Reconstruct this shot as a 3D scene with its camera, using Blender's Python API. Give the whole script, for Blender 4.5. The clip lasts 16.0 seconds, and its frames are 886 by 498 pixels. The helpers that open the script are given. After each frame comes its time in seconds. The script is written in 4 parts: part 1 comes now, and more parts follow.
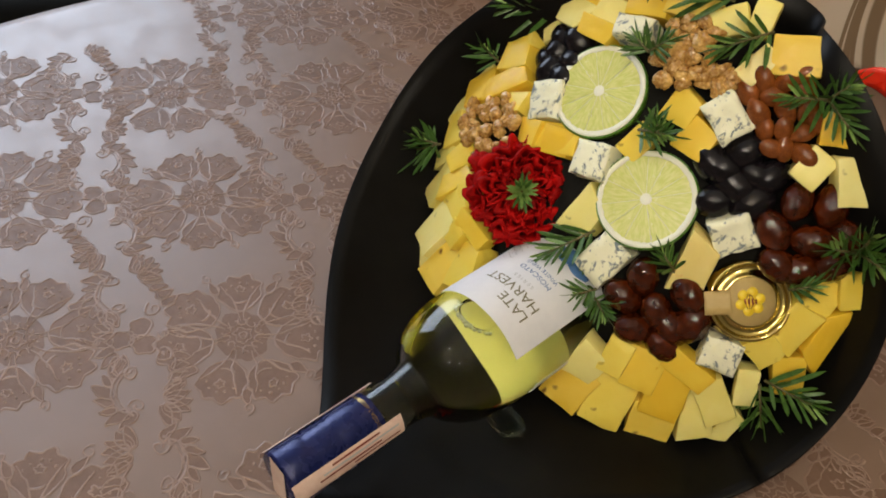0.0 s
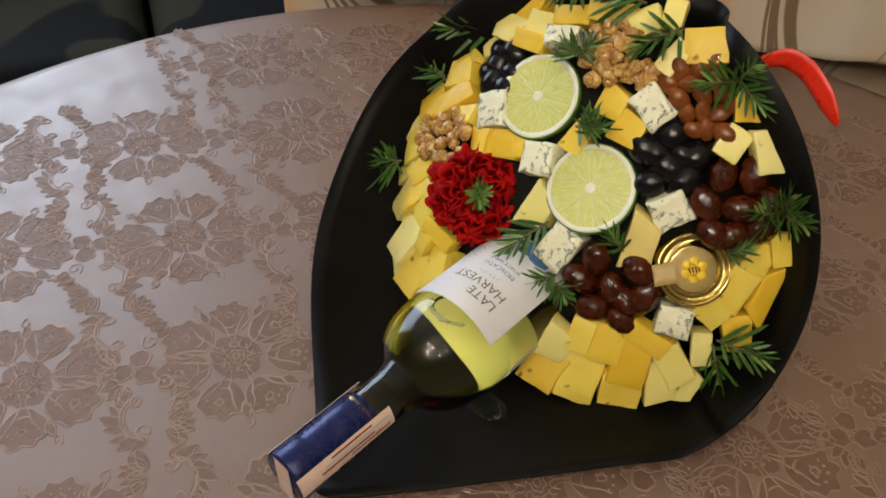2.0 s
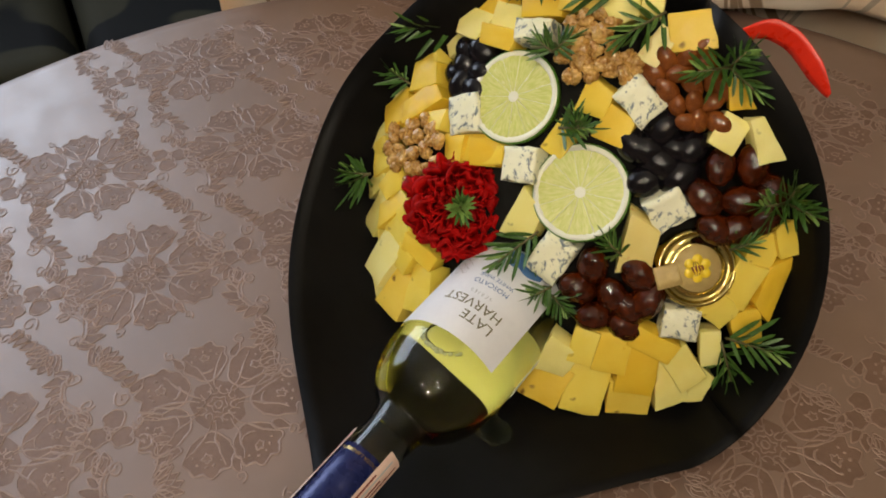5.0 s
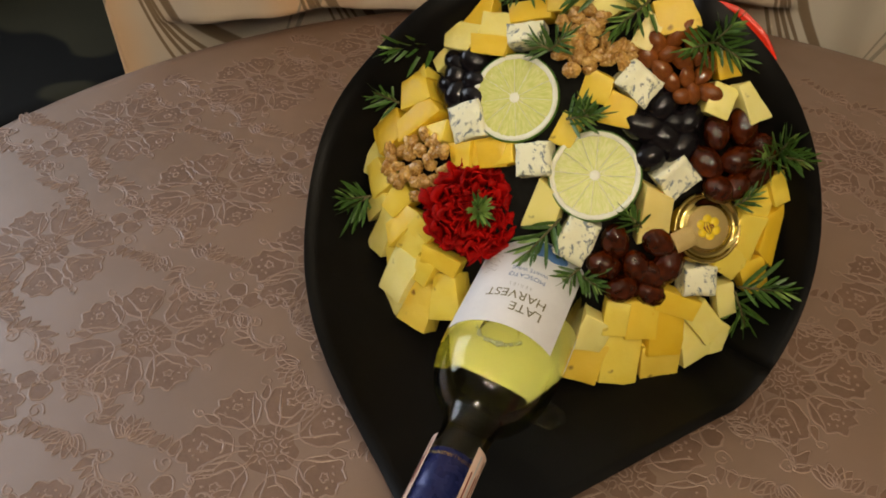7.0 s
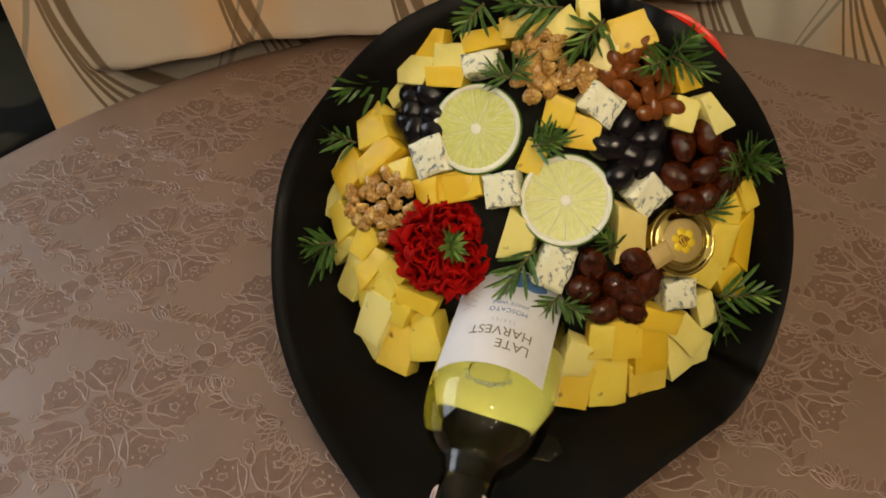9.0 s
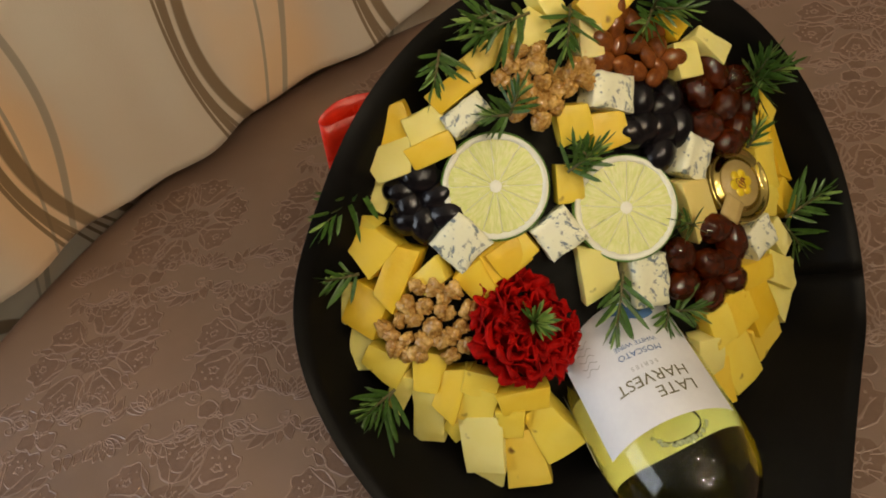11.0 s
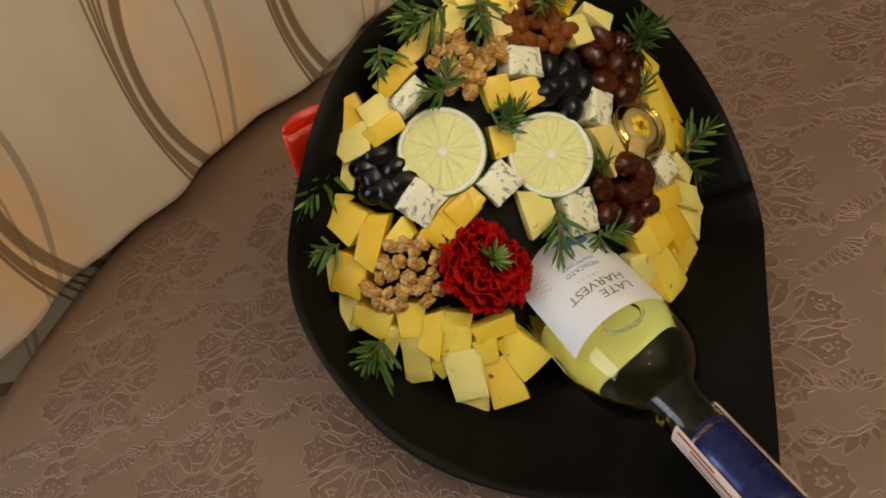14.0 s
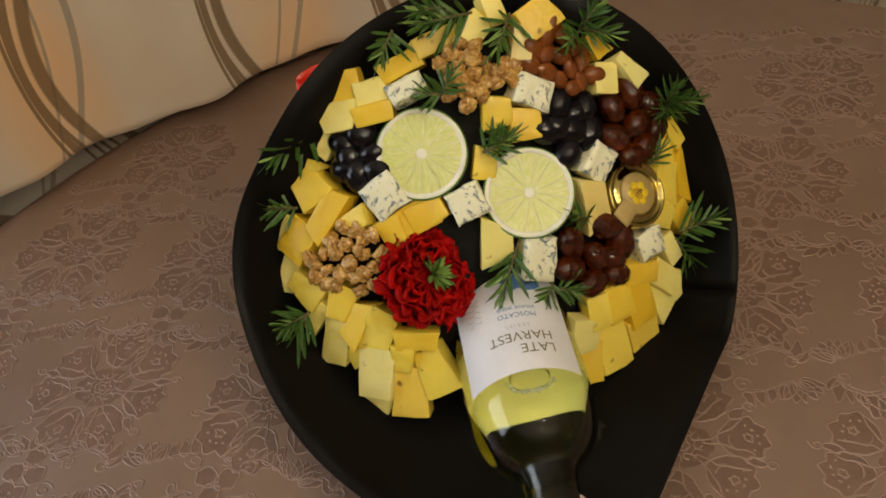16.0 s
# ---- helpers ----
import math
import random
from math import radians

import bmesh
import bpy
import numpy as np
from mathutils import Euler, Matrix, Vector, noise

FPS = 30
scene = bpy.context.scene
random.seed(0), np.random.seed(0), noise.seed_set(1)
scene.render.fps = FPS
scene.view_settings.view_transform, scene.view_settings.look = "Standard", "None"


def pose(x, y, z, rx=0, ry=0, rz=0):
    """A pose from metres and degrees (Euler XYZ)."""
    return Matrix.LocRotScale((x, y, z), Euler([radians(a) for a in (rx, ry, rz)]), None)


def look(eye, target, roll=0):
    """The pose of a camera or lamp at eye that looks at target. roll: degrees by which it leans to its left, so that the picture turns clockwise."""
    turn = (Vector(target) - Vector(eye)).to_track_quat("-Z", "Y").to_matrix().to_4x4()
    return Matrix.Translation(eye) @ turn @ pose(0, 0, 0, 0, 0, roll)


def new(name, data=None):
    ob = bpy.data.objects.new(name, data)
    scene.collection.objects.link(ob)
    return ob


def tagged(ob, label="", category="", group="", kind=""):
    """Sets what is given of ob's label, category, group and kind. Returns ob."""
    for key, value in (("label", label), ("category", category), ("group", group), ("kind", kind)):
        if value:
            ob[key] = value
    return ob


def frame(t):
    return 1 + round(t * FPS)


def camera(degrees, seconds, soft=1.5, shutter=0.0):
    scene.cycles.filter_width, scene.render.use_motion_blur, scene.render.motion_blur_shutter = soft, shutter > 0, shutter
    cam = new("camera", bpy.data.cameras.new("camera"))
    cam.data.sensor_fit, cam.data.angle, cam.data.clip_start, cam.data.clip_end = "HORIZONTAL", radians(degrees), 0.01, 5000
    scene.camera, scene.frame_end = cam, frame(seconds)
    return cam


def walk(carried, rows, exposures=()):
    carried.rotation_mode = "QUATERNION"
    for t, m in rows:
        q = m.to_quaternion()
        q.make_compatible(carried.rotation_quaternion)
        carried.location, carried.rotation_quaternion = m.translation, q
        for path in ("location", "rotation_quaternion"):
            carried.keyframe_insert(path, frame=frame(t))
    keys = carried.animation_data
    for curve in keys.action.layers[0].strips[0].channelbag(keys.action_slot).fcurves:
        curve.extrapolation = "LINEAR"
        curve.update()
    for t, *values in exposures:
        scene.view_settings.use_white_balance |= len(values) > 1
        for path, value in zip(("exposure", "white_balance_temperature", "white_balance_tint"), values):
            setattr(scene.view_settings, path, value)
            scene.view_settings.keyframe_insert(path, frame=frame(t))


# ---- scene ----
cam = camera(56.50, 16.0, soft=1.8)
PATH = [
    (0, (0.1876, -0.2305, 0.4307), (-0.0529, 0.0197, 0.0707), 6.75),
    (0.5, (0.1954, -0.2504, 0.4300), (-0.0485, 0.0083, 0.0785), 7.98),
    (1, (0.2139, -0.2627, 0.4403), (-0.0277, 0.0071, 0.0955), 7.23),
    (1.5, (0.2210, -0.2633, 0.4490), (-0.0205, 0.0099, 0.1070), 4.62),
    (2, (0.2212, -0.2545, 0.4518), (-0.0196, 0.0121, 0.1040), 1.74),
    (2.5, (0.2064, -0.2345, 0.4494), (-0.0323, 0.0271, 0.0965), 1.12),
    (3, (0.1818, -0.2111, 0.4441), (-0.0465, 0.0473, 0.0821), 0.66),
    (3.5, (0.1669, -0.1950, 0.4390), (-0.0516, 0.0631, 0.0707), -0.31),
    (4, (0.1630, -0.1952, 0.4380), (-0.0454, 0.0683, 0.0677), -1.93),
    (4.2, (0.1625, -0.2001, 0.4403), (-0.0435, 0.0645, 0.0694), -2.41),
    (6.3, (0.2020, -0.2633, 0.4635), (-0.0196, 0.0195, 0.1158), 1.05),
    (6.5, (0.1796, -0.2716, 0.4611), (-0.0187, 0.0261, 0.1116), 1.65),
    (7, (0.0936, -0.3044, 0.4503), (-0.0469, 0.0256, 0.1018), -0.40),
    (7.5, (0.0277, -0.3346, 0.4515), (-0.0665, 0.0204, 0.1122), -4.31),
    (8, (0.0242, -0.3502, 0.4588), (-0.0485, 0.0117, 0.1216), -8.06),
    (8.5, (0.0548, -0.3198, 0.4654), (-0.0419, 0.0326, 0.1242), -5.08),
    (9, (0.0667, -0.2853, 0.4578), (-0.0418, 0.0564, 0.1093), -2.63),
    (9.2, (0.0602, -0.2729, 0.4592), (-0.0499, 0.0680, 0.1104), -3.22),
    (11.3, (-0.0964, -0.1918, 0.4437), (-0.0628, 0.1551, 0.0851), -20.02),
    (11.5, (-0.0941, -0.1951, 0.4504), (-0.0560, 0.1510, 0.0916), -20.46),
    (12, (-0.1064, -0.2255, 0.4499), (-0.0620, 0.1253, 0.0964), -24.01),
    (12.5, (-0.1132, -0.2583, 0.4591), (-0.0623, 0.0997, 0.1137), -23.94),
    (13, (-0.1200, -0.2796, 0.4672), (-0.0645, 0.0814, 0.1257), -23.07),
    (13.5, (-0.1275, -0.2856, 0.4662), (-0.0667, 0.0781, 0.1286), -22.99),
    (14, (-0.1336, -0.2850, 0.4641), (-0.0670, 0.0750, 0.1237), -22.71),
    (14.5, (-0.1342, -0.2882, 0.4625), (-0.0603, 0.0721, 0.1238), -20.33),
    (15, (-0.1157, -0.2845, 0.4667), (-0.0372, 0.0722, 0.1253), -15.00),
    (15.5, (-0.0905, -0.2758, 0.4662), (-0.0392, 0.0872, 0.1263), -13.26),
    (16, (-0.0429, -0.2813, 0.4648), (-0.0336, 0.0754, 0.1145), -9.36),
]
EXPOSURE = [(0.0, -0.18, 6500, 10), (4.2, -0.20, 6500, 10), (6.5, -0.31, 7050, 10), (9.2, -0.34, 7350, 10), (11.3, -0.40, 7300, 10), (16.0, -0.40, 7200, 10)]
walk(cam, [(t, look(eye, target, roll)) for t, eye, target, roll in PATH], EXPOSURE)

# ---------- world and light ----------
world = bpy.data.worlds.new("world")
scene.world = world
world.use_nodes = True
world.node_tree.nodes["Background"].inputs[0].default_value = (0.62, 0.72, 0.9, 1)
world.node_tree.nodes["Background"].inputs[1].default_value = 0.15

WINDOW_W = 49.0
BULB = 300.0
win_data = bpy.data.lights.new("window_daylight", "AREA")
win_data.shape, win_data.size, win_data.size_y = "RECTANGLE", 1.9, 1.25
win_data.energy, win_data.color = WINDOW_W, (0.72, 0.83, 1.0)
win = new("window_daylight", win_data)
win.matrix_world = look((-2.48, 0.1, 1.12), (0, 0.1, 0.3))


# ---------- node helpers ----------
class Nodes:
    def __init__(self, name):
        self.mat = bpy.data.materials.new(name)
        self.mat.use_nodes = True
        self.t = self.mat.node_tree
        self.bsdf = self.t.nodes["Principled BSDF"]

    def put(self, socket, value):
        if hasattr(value, "links"):
            self.t.links.new(value, socket)
        elif isinstance(value, (tuple, list)) and len(value) == 3 and socket.type == "RGBA":
            socket.default_value = (*value, 1)
        else:
            socket.default_value = value

    def node(self, kind, out=0, **inputs):
        n = self.t.nodes.new("ShaderNode" + kind)
        for key, value in inputs.items():
            self.put(n.inputs[key.replace("_", " ")], value)
        return n.outputs[out]

    def math(self, op, a, b=0.0, c=0.0):
        n = self.t.nodes.new("ShaderNodeMath")
        n.operation = op
        for i, value in enumerate((a, b, c)):
            self.put(n.inputs[i], value)
        return n.outputs[0]

    def mix(self, f, a, b):
        n = self.t.nodes.new("ShaderNodeMix")
        n.data_type = "RGBA"
        self.put(n.inputs[0], f), self.put(n.inputs[6], a), self.put(n.inputs[7], b)
        return n.outputs[2]

    def ramp(self, f, lo, hi, a=0.0, b=1.0):
        n = self.t.nodes.new("ShaderNodeMapRange")
        n.interpolation_type = "SMOOTHSTEP"
        for i, value in enumerate((f, lo, hi, a, b)):
            self.put(n.inputs[i], value)
        return n.outputs[0]

    def noise(self, scale, detail=3.0, vec=None, distort=0.0):
        k = {"Scale": scale, "Detail": detail, "Distortion": distort}
        return self.node("TexNoise", Vector=vec or self.obj(), **k)

    def obj(self):
        return self.node("TexCoord", 3)

    def rand(self):
        return self.node("ObjectInfo", 5)

    def bump(self, height, strength=0.3, dist=0.002):
        return self.node("Bump", Height=height, Strength=strength, Distance=dist)

    def done(self, color, rough=0.5, bump=None, **more):
        self.put(self.bsdf.inputs["Base Color"], color)
        self.put(self.bsdf.inputs["Roughness"], rough)
        if bump is not None:
            self.t.links.new(bump, self.bsdf.inputs["Normal"])
        for key, value in more.items():
            self.put(self.bsdf.inputs[key.replace("_", " ")], value)
        return self.mat


def plain(name, a, b, scale, rough, bump=0.2, dist=0.001, **more):
    """A surface that varies between two colours at two scales, with fine relief."""
    n = Nodes(name)
    f = n.math("ADD", n.math("MULTIPLY", n.noise(scale), 0.65), n.math("MULTIPLY", n.noise(scale * 7), 0.35))
    r = n.ramp(n.noise(scale * 3), 0.3, 0.7, max(rough - 0.08, 0.02), rough + 0.08)
    return n.done(n.mix(n.ramp(f, 0.3, 0.7), a, b), r, n.bump(n.noise(scale * 9, 5), bump, dist), **more)


# ---------- materials ----------
def cheese_mat(name, a, b, speck=None, amount=0.0):
    n = Nodes(name)
    tone = n.math("ADD", n.math("MULTIPLY", n.noise(60, 4), 0.6), n.math("MULTIPLY", n.rand(), 0.4))
    col = n.mix(n.ramp(tone, 0.25, 0.75), a, b)
    if speck:
        v = n.node("TexVoronoi", Vector=n.obj(), Scale=105.0, Randomness=1.0)
        cell = n.ramp(n.noise(95, 2), 0.60 - amount, 0.68 - amount)
        dot = n.math("MULTIPLY", n.ramp(v, 0.36, 0.20), cell)
        col = n.mix(dot, col, speck)
    h = n.math("ADD", n.noise(220, 4), n.noise(45, 2))
    return n.done(col, n.ramp(n.noise(90), 0.3, 0.7, 0.34, 0.55), n.bump(h, 0.28, 0.0012), Subsurface_Weight=0.12, Subsurface_Radius=(0.004, 0.003, 0.001), Subsurface_Scale=1.0)


GOLD = cheese_mat("golden_cheese", (0.80, 0.51, 0.030), (0.85, 0.61, 0.065))
BUTTER = cheese_mat("butter_cheese", (0.84, 0.62, 0.070), (0.86, 0.69, 0.12), (0.30, 0.15, 0.02), 0.02)
PALE = cheese_mat("pale_cheese", (0.84, 0.72, 0.19), (0.86, 0.77, 0.28))
HERB = cheese_mat("herb_cheese", (0.80, 0.54, 0.055), (0.84, 0.62, 0.10), (0.22, 0.10, 0.015), 0.13)
FLECK = cheese_mat("flecked_cheese", (0.84, 0.74, 0.24), (0.86, 0.79, 0.34), (0.08, 0.04, 0.01), -0.01)
CHILI = cheese_mat("chili_cheese", (0.82, 0.66, 0.22), (0.85, 0.73, 0.30), (0.65, 0.10, 0.01), -0.02)


def blue_mat():
    n = Nodes("blue_veined_cheese")
    vein = n.ramp(n.noise(125, 6, distort=1.5), 0.565, 0.625)
    fine = n.math("MULTIPLY", n.ramp(n.noise(300, 4), 0.54, 0.64), n.ramp(n.noise(70, 2), 0.45, 0.60))
    base = n.mix(n.noise(50), (0.83, 0.82, 0.58), (0.88, 0.87, 0.67))
    col = n.mix(n.math("MULTIPLY", vein, 0.85), base, (0.10, 0.165, 0.22))
    col = n.mix(n.math("MULTIPLY", fine, 0.7), col, (0.07, 0.10, 0.12))
    h = n.math("SUBTRACT", n.noise(160, 6), n.math("MULTIPLY", vein, 0.6))
    return n.done(col, 0.5, n.bump(h, 0.5, 0.0018), Subsurface_Weight=0.15, Subsurface_Radius=(0.003, 0.003, 0.002), Subsurface_Scale=1.0)


BLUE = blue_mat()


def cloth_mat():
    """Satin oilcloth ground with a fine weave and soft creases."""
    n = Nodes("damask_cloth")
    weave = n.noise(900, 2)
    patch = n.ramp(n.noise(7, 3), 0.3, 0.7)
    col = n.mix(patch, (0.176, 0.104, 0.072), (0.205, 0.123, 0.088))
    col = n.mix(n.ramp(n.noise(60, 4), 0.45, 0.75, 0.0, 0.35), col, (0.22, 0.135, 0.100))
    rough = n.ramp(n.noise(40, 3), 0.3, 0.7, 0.36, 0.45)
    h = n.math("MULTIPLY_ADD", weave, 0.08, n.math("MULTIPLY", n.noise(11, 2), 1.25))
    return n.done(col, rough, n.bump(h, 0.35, 0.0016), Specular_IOR_Level=1.6)


CLOTH = cloth_mat()
MATTE = plain("matte_damask", (0.152, 0.086, 0.057), (0.192, 0.112, 0.079), 55, 0.56, 0.15, 0.0006, Specular_IOR_Level=0.75)
RIDGE = plain("raised_damask_line", (0.218, 0.138, 0.106), (0.295, 0.193, 0.154), 60, 0.42, 0.1, 0.0004, Specular_IOR_Level=1.1)



def curtain_mat():
    """Cream drapery with bundles of thin brown and grey curving lines."""
    n = Nodes("curtain_fabric")
    sep = n.t.nodes.new("ShaderNodeSeparateXYZ")
    n.t.links.new(n.obj(), sep.inputs[0])
    x, z = sep.outputs[0], sep.outputs[2]

    def lines(amp, freq, phase, period, shift, offsets):
        bend = n.math("MULTIPLY", n.math("SINE", n.math("MULTIPLY_ADD", z, freq, phase)), amp)
        total = None
        for o, w, drift in offsets:
            q = n.math("ADD", n.math("MULTIPLY", bend, 1.0 - drift), n.math("ADD", x, shift + o))
            q = n.math("DIVIDE", q, period)
            d = n.math("MULTIPLY", n.math("ABSOLUTE", n.math("SUBTRACT", n.math("SUBTRACT", q, n.math("FLOOR", q)), 0.5)), period)
            m = n.ramp(d, w * 1.15, w * 0.75)
            total = m if total is None else n.math("MAXIMUM", total, m)
        return total

    brown = lines(0.075, 9.0, 0.7, 0.17, 0.02, ((0, 0.0065, 0), (0.022, 0.0022, 0.12), (0.034, 0.0022, 0.25), (0.045, 0.0020, 0.38), (0.058, 0.0018, 0.5)))
    grey = lines(0.07, 7.5, 3.4, 0.23, 0.09, ((0, 0.0032, 0), (0.014, 0.0016, 0.2)))
    # Upright peach bands: warm shading of the folds, put into the fabric's colour.
    fold_shading = n.ramp(n.math("SINE", n.math("MULTIPLY_ADD", x, 26.0, n.math("MULTIPLY", z, 1.3))), -0.2, 0.9)
    base = n.mix(fold_shading, (0.66, 0.54, 0.42), (0.76, 0.50, 0.29))
    base = n.mix(n.ramp(n.noise(4, 3), 0.35, 0.7), base, (0.68, 0.62, 0.53))
    col = n.mix(n.math("MULTIPLY", grey, 0.75), base, (0.30, 0.25, 0.19))
    col = n.mix(n.math("MULTIPLY", brown, 0.85), col, (0.17, 0.095, 0.035))
    return n.done(col, 0.7, n.bump(n.noise(700, 2), 0.12, 0.001), Sheen_Weight=0.2)


CURTAIN = curtain_mat()


def sofa_mat():
    n = Nodes("swirl_upholstery")
    w = n.t.nodes.new("ShaderNodeTexWave")
    w.wave_type = "RINGS"
    n.put(w.inputs["Scale"], 3.0), n.put(w.inputs["Distortion"], 6.0), n.put(w.inputs["Detail"], 0.6), n.put(w.inputs["Detail Scale"], 1.6)
    n.t.links.new(n.obj(), w.inputs["Vector"])
    m = n.ramp(w.outputs[1], 0.42, 0.62)
    col = n.mix(m, (0.003, 0.003, 0.0025), n.mix(n.noise(9), (0.022, 0.021, 0.012), (0.034, 0.032, 0.018)))
    return n.done(col, 0.75, n.bump(n.noise(500, 3), 0.2, 0.001), Specular_IOR_Level=0.15)


SOFA = sofa_mat()
PAPER = plain("black_paper", (0.0034, 0.0031, 0.0029), (0.0060, 0.0054, 0.0050), 14, 0.46, 0.12, 0.0012, Specular_IOR_Level=0.11)
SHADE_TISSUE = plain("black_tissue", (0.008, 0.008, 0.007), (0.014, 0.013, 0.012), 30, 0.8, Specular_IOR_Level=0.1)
WALL = plain("wall_paint", (0.36, 0.31, 0.24), (0.40, 0.345, 0.27), 3, 0.8)
CEIL = plain("ceiling_paint", (0.66, 0.64, 0.60), (0.70, 0.68, 0.64), 3, 0.85)
FLOOR = plain("floor_laminate", (0.10, 0.055, 0.03), (0.16, 0.09, 0.05), 6, 0.45)
WOOD = plain("dark_wood", (0.07, 0.035, 0.018), (0.11, 0.055, 0.03), 14, 0.4)
FRAME = plain("white_frame", (0.74, 0.74, 0.73), (0.8, 0.8, 0.79), 9, 0.4)
BRASS = plain("gilt_brass", (0.62, 0.43, 0.14), (0.70, 0.50, 0.18), 25, 0.28, Metallic=1.0)
RIBBON = plain("red_satin", (0.72, 0.022, 0.008), (0.85, 0.038, 0.014), 40, 0.33, 0.1, 0.0004)
PETAL = plain("red_petal", (0.19, 0.0012, 0.0012), (0.46, 0.0035, 0.003), 90, 0.6, 0.3, 0.0006, Specular_IOR_Level=0.10)
ALMOND = plain("almond_skin", (0.125, 0.033, 0.0065), (0.27, 0.078, 0.016), 120, 0.13, 0.12, 0.0004)
WALNUT = plain("walnut_kernel", (0.27, 0.105, 0.015), (0.80, 0.51, 0.16), 60, 0.22, 0.03, 0.0004, Coat_Weight=0.4, Coat_Roughness=0.14)
OLIVE = plain("black_olive", (0.004, 0.0035, 0.005), (0.010, 0.008, 0.010), 35, 0.14, 0.34, 0.0009, Specular_IOR_Level=0.35)
DATE = plain("date_skin", (0.020, 0.0036, 0.0009), (0.105, 0.017, 0.0026), 28, 0.12, 0.50, 0.0014, Specular_IOR_Level=0.5)
LEAF = plain("rosemary_leaf", (0.028, 0.080, 0.011), (0.075, 0.165, 0.028), 160, 0.36, 0.3, 0.0004)
LEAF_PALE = plain("pale_rosemary_leaf", (0.15, 0.27, 0.050), (0.25, 0.38, 0.10), 160, 0.45, 0.3, 0.0004)
STEM = plain("rosemary_stem", (0.10, 0.10, 0.035), (0.15, 0.11, 0.05), 160, 0.6)
PEEL = plain("lime_peel", (0.055, 0.16, 0.012), (0.10, 0.24, 0.022), 90, 0.32, 0.6, 0.0010)
PITH = plain("lime_pith", (0.80, 0.81, 0.66), (0.84, 0.84, 0.72), 90, 0.5)


def pulp_mat():
    """Juice sacs that run outwards from the core, wet and slightly clear."""
    n = Nodes("lime_pulp")
    sep = n.t.nodes.new("ShaderNodeSeparateXYZ")
    n.t.links.new(n.obj(), sep.inputs[0])
    r = n.math("SQRT", n.math("ADD", n.math("MULTIPLY", sep.outputs[0], sep.outputs[0]), n.math("MULTIPLY", sep.outputs[1], sep.outputs[1])))
    a = n.math("ARCTAN2", sep.outputs[1], sep.outputs[0])
    ray = n.t.nodes.new("ShaderNodeCombineXYZ")
    n.put(ray.inputs[0], n.math("MULTIPLY", a, 15.0)), n.put(ray.inputs[1], n.math("MULTIPLY", r, 190.0))
    sac = n.noise(1.0, 3, ray.outputs[0], 0.4)
    col = n.mix(n.ramp(sac, 0.32, 0.68), (0.58, 0.63, 0.165), (0.71, 0.72, 0.29))
    col = n.mix(n.ramp(n.noise(260, 2), 0.62, 0.72, 0.0, 0.5), col, (0.80, 0.80, 0.50))
    h = n.math("ADD", sac, n.math("MULTIPLY", n.noise(500, 2), 0.3))
    return n.done(col, 0.30, n.bump(h, 0.12, 0.0010), Subsurface_Weight=0.25, Subsurface_Radius=(0.004, 0.005, 0.001), Subsurface_Scale=1.0)


PULP = pulp_mat()
LID = plain("gold_lid", (0.54, 0.42, 0.13), (0.62, 0.49, 0.17), 30, 0.16, 0.05, Metallic=1.0)
STICKER = plain("kraft_sticker", (0.50, 0.36, 0.13), (0.56, 0.41, 0.17), 60, 0.4)
YELLOW = plain("yellow_ink", (0.85, 0.58, 0.02), (0.9, 0.68, 0.05), 80, 0.35)
MAROON = plain("maroon_ink", (0.16, 0.02, 0.01), (0.22, 0.03, 0.015), 80, 0.4)
HONEY = plain("honey", (0.45, 0.20, 0.02), (0.5, 0.24, 0.03), 20, 0.1)
LABEL = plain("label_paper", (0.74, 0.75, 0.80), (0.79, 0.80, 0.84), 40, 0.55, 0.06, 0.0003)
INK = plain("label_ink", (0.16, 0.15, 0.09), (0.20, 0.18, 0.11), 40, 0.5)
INK_BLUE = plain("blue_ink", (0.05, 0.14, 0.34), (0.10, 0.22, 0.46), 60, 0.5)
INK_GREY = plain("grey_ink", (0.45, 0.45, 0.47), (0.5, 0.5, 0.52), 60, 0.5)
CAP = plain("navy_cap", (0.008, 0.014, 0.085), (0.012, 0.020, 0.11), 50, 0.26, 0.06, 0.0004, Metallic=0.3)
STRIP = plain("excise_paper", (0.70, 0.50, 0.42), (0.78, 0.60, 0.52), 90, 0.6)


def glass_mat(name, color, ior, rough=0.0, spec=0.5):
    n = Nodes(name)
    return n.done(color, rough, IOR=ior, Transmission_Weight=1.0, Specular_IOR_Level=spec)


GLASS = glass_mat("bottle_glass", (0.93, 0.95, 0.70), 1.36, 0.0, 0.25)
GLASS.node_tree.nodes["Principled BSDF"].inputs["Coat Weight"].default_value = 0.42
GLASS.node_tree.nodes["Principled BSDF"].inputs["Coat Roughness"].default_value = 0.055
WINE = glass_mat("white_wine", (0.84, 0.82, 0.34), 1.04)
AIR = glass_mat("air_pocket", (1.0, 1.0, 0.97), 0.78)
CLEAR = glass_mat("clear_film", (0.93, 0.94, 0.96), 1.22, 0.12)
FROTH = plain("froth", (0.70, 0.75, 0.50), (0.9, 0.93, 0.75), 300, 0.08, 0.0, Transmission_Weight=0.6, IOR=1.15)
JAR_GLASS = glass_mat("jar_glass", (0.97, 0.97, 0.95), 1.5)


def bulb_mat():
    n = Nodes("lit_bulb")
    return n.done((1, 0.9, 0.75), 0.4, Emission_Color=(1.0, 0.89, 0.71), Emission_Strength=BULB)


BULB_MAT = bulb_mat()


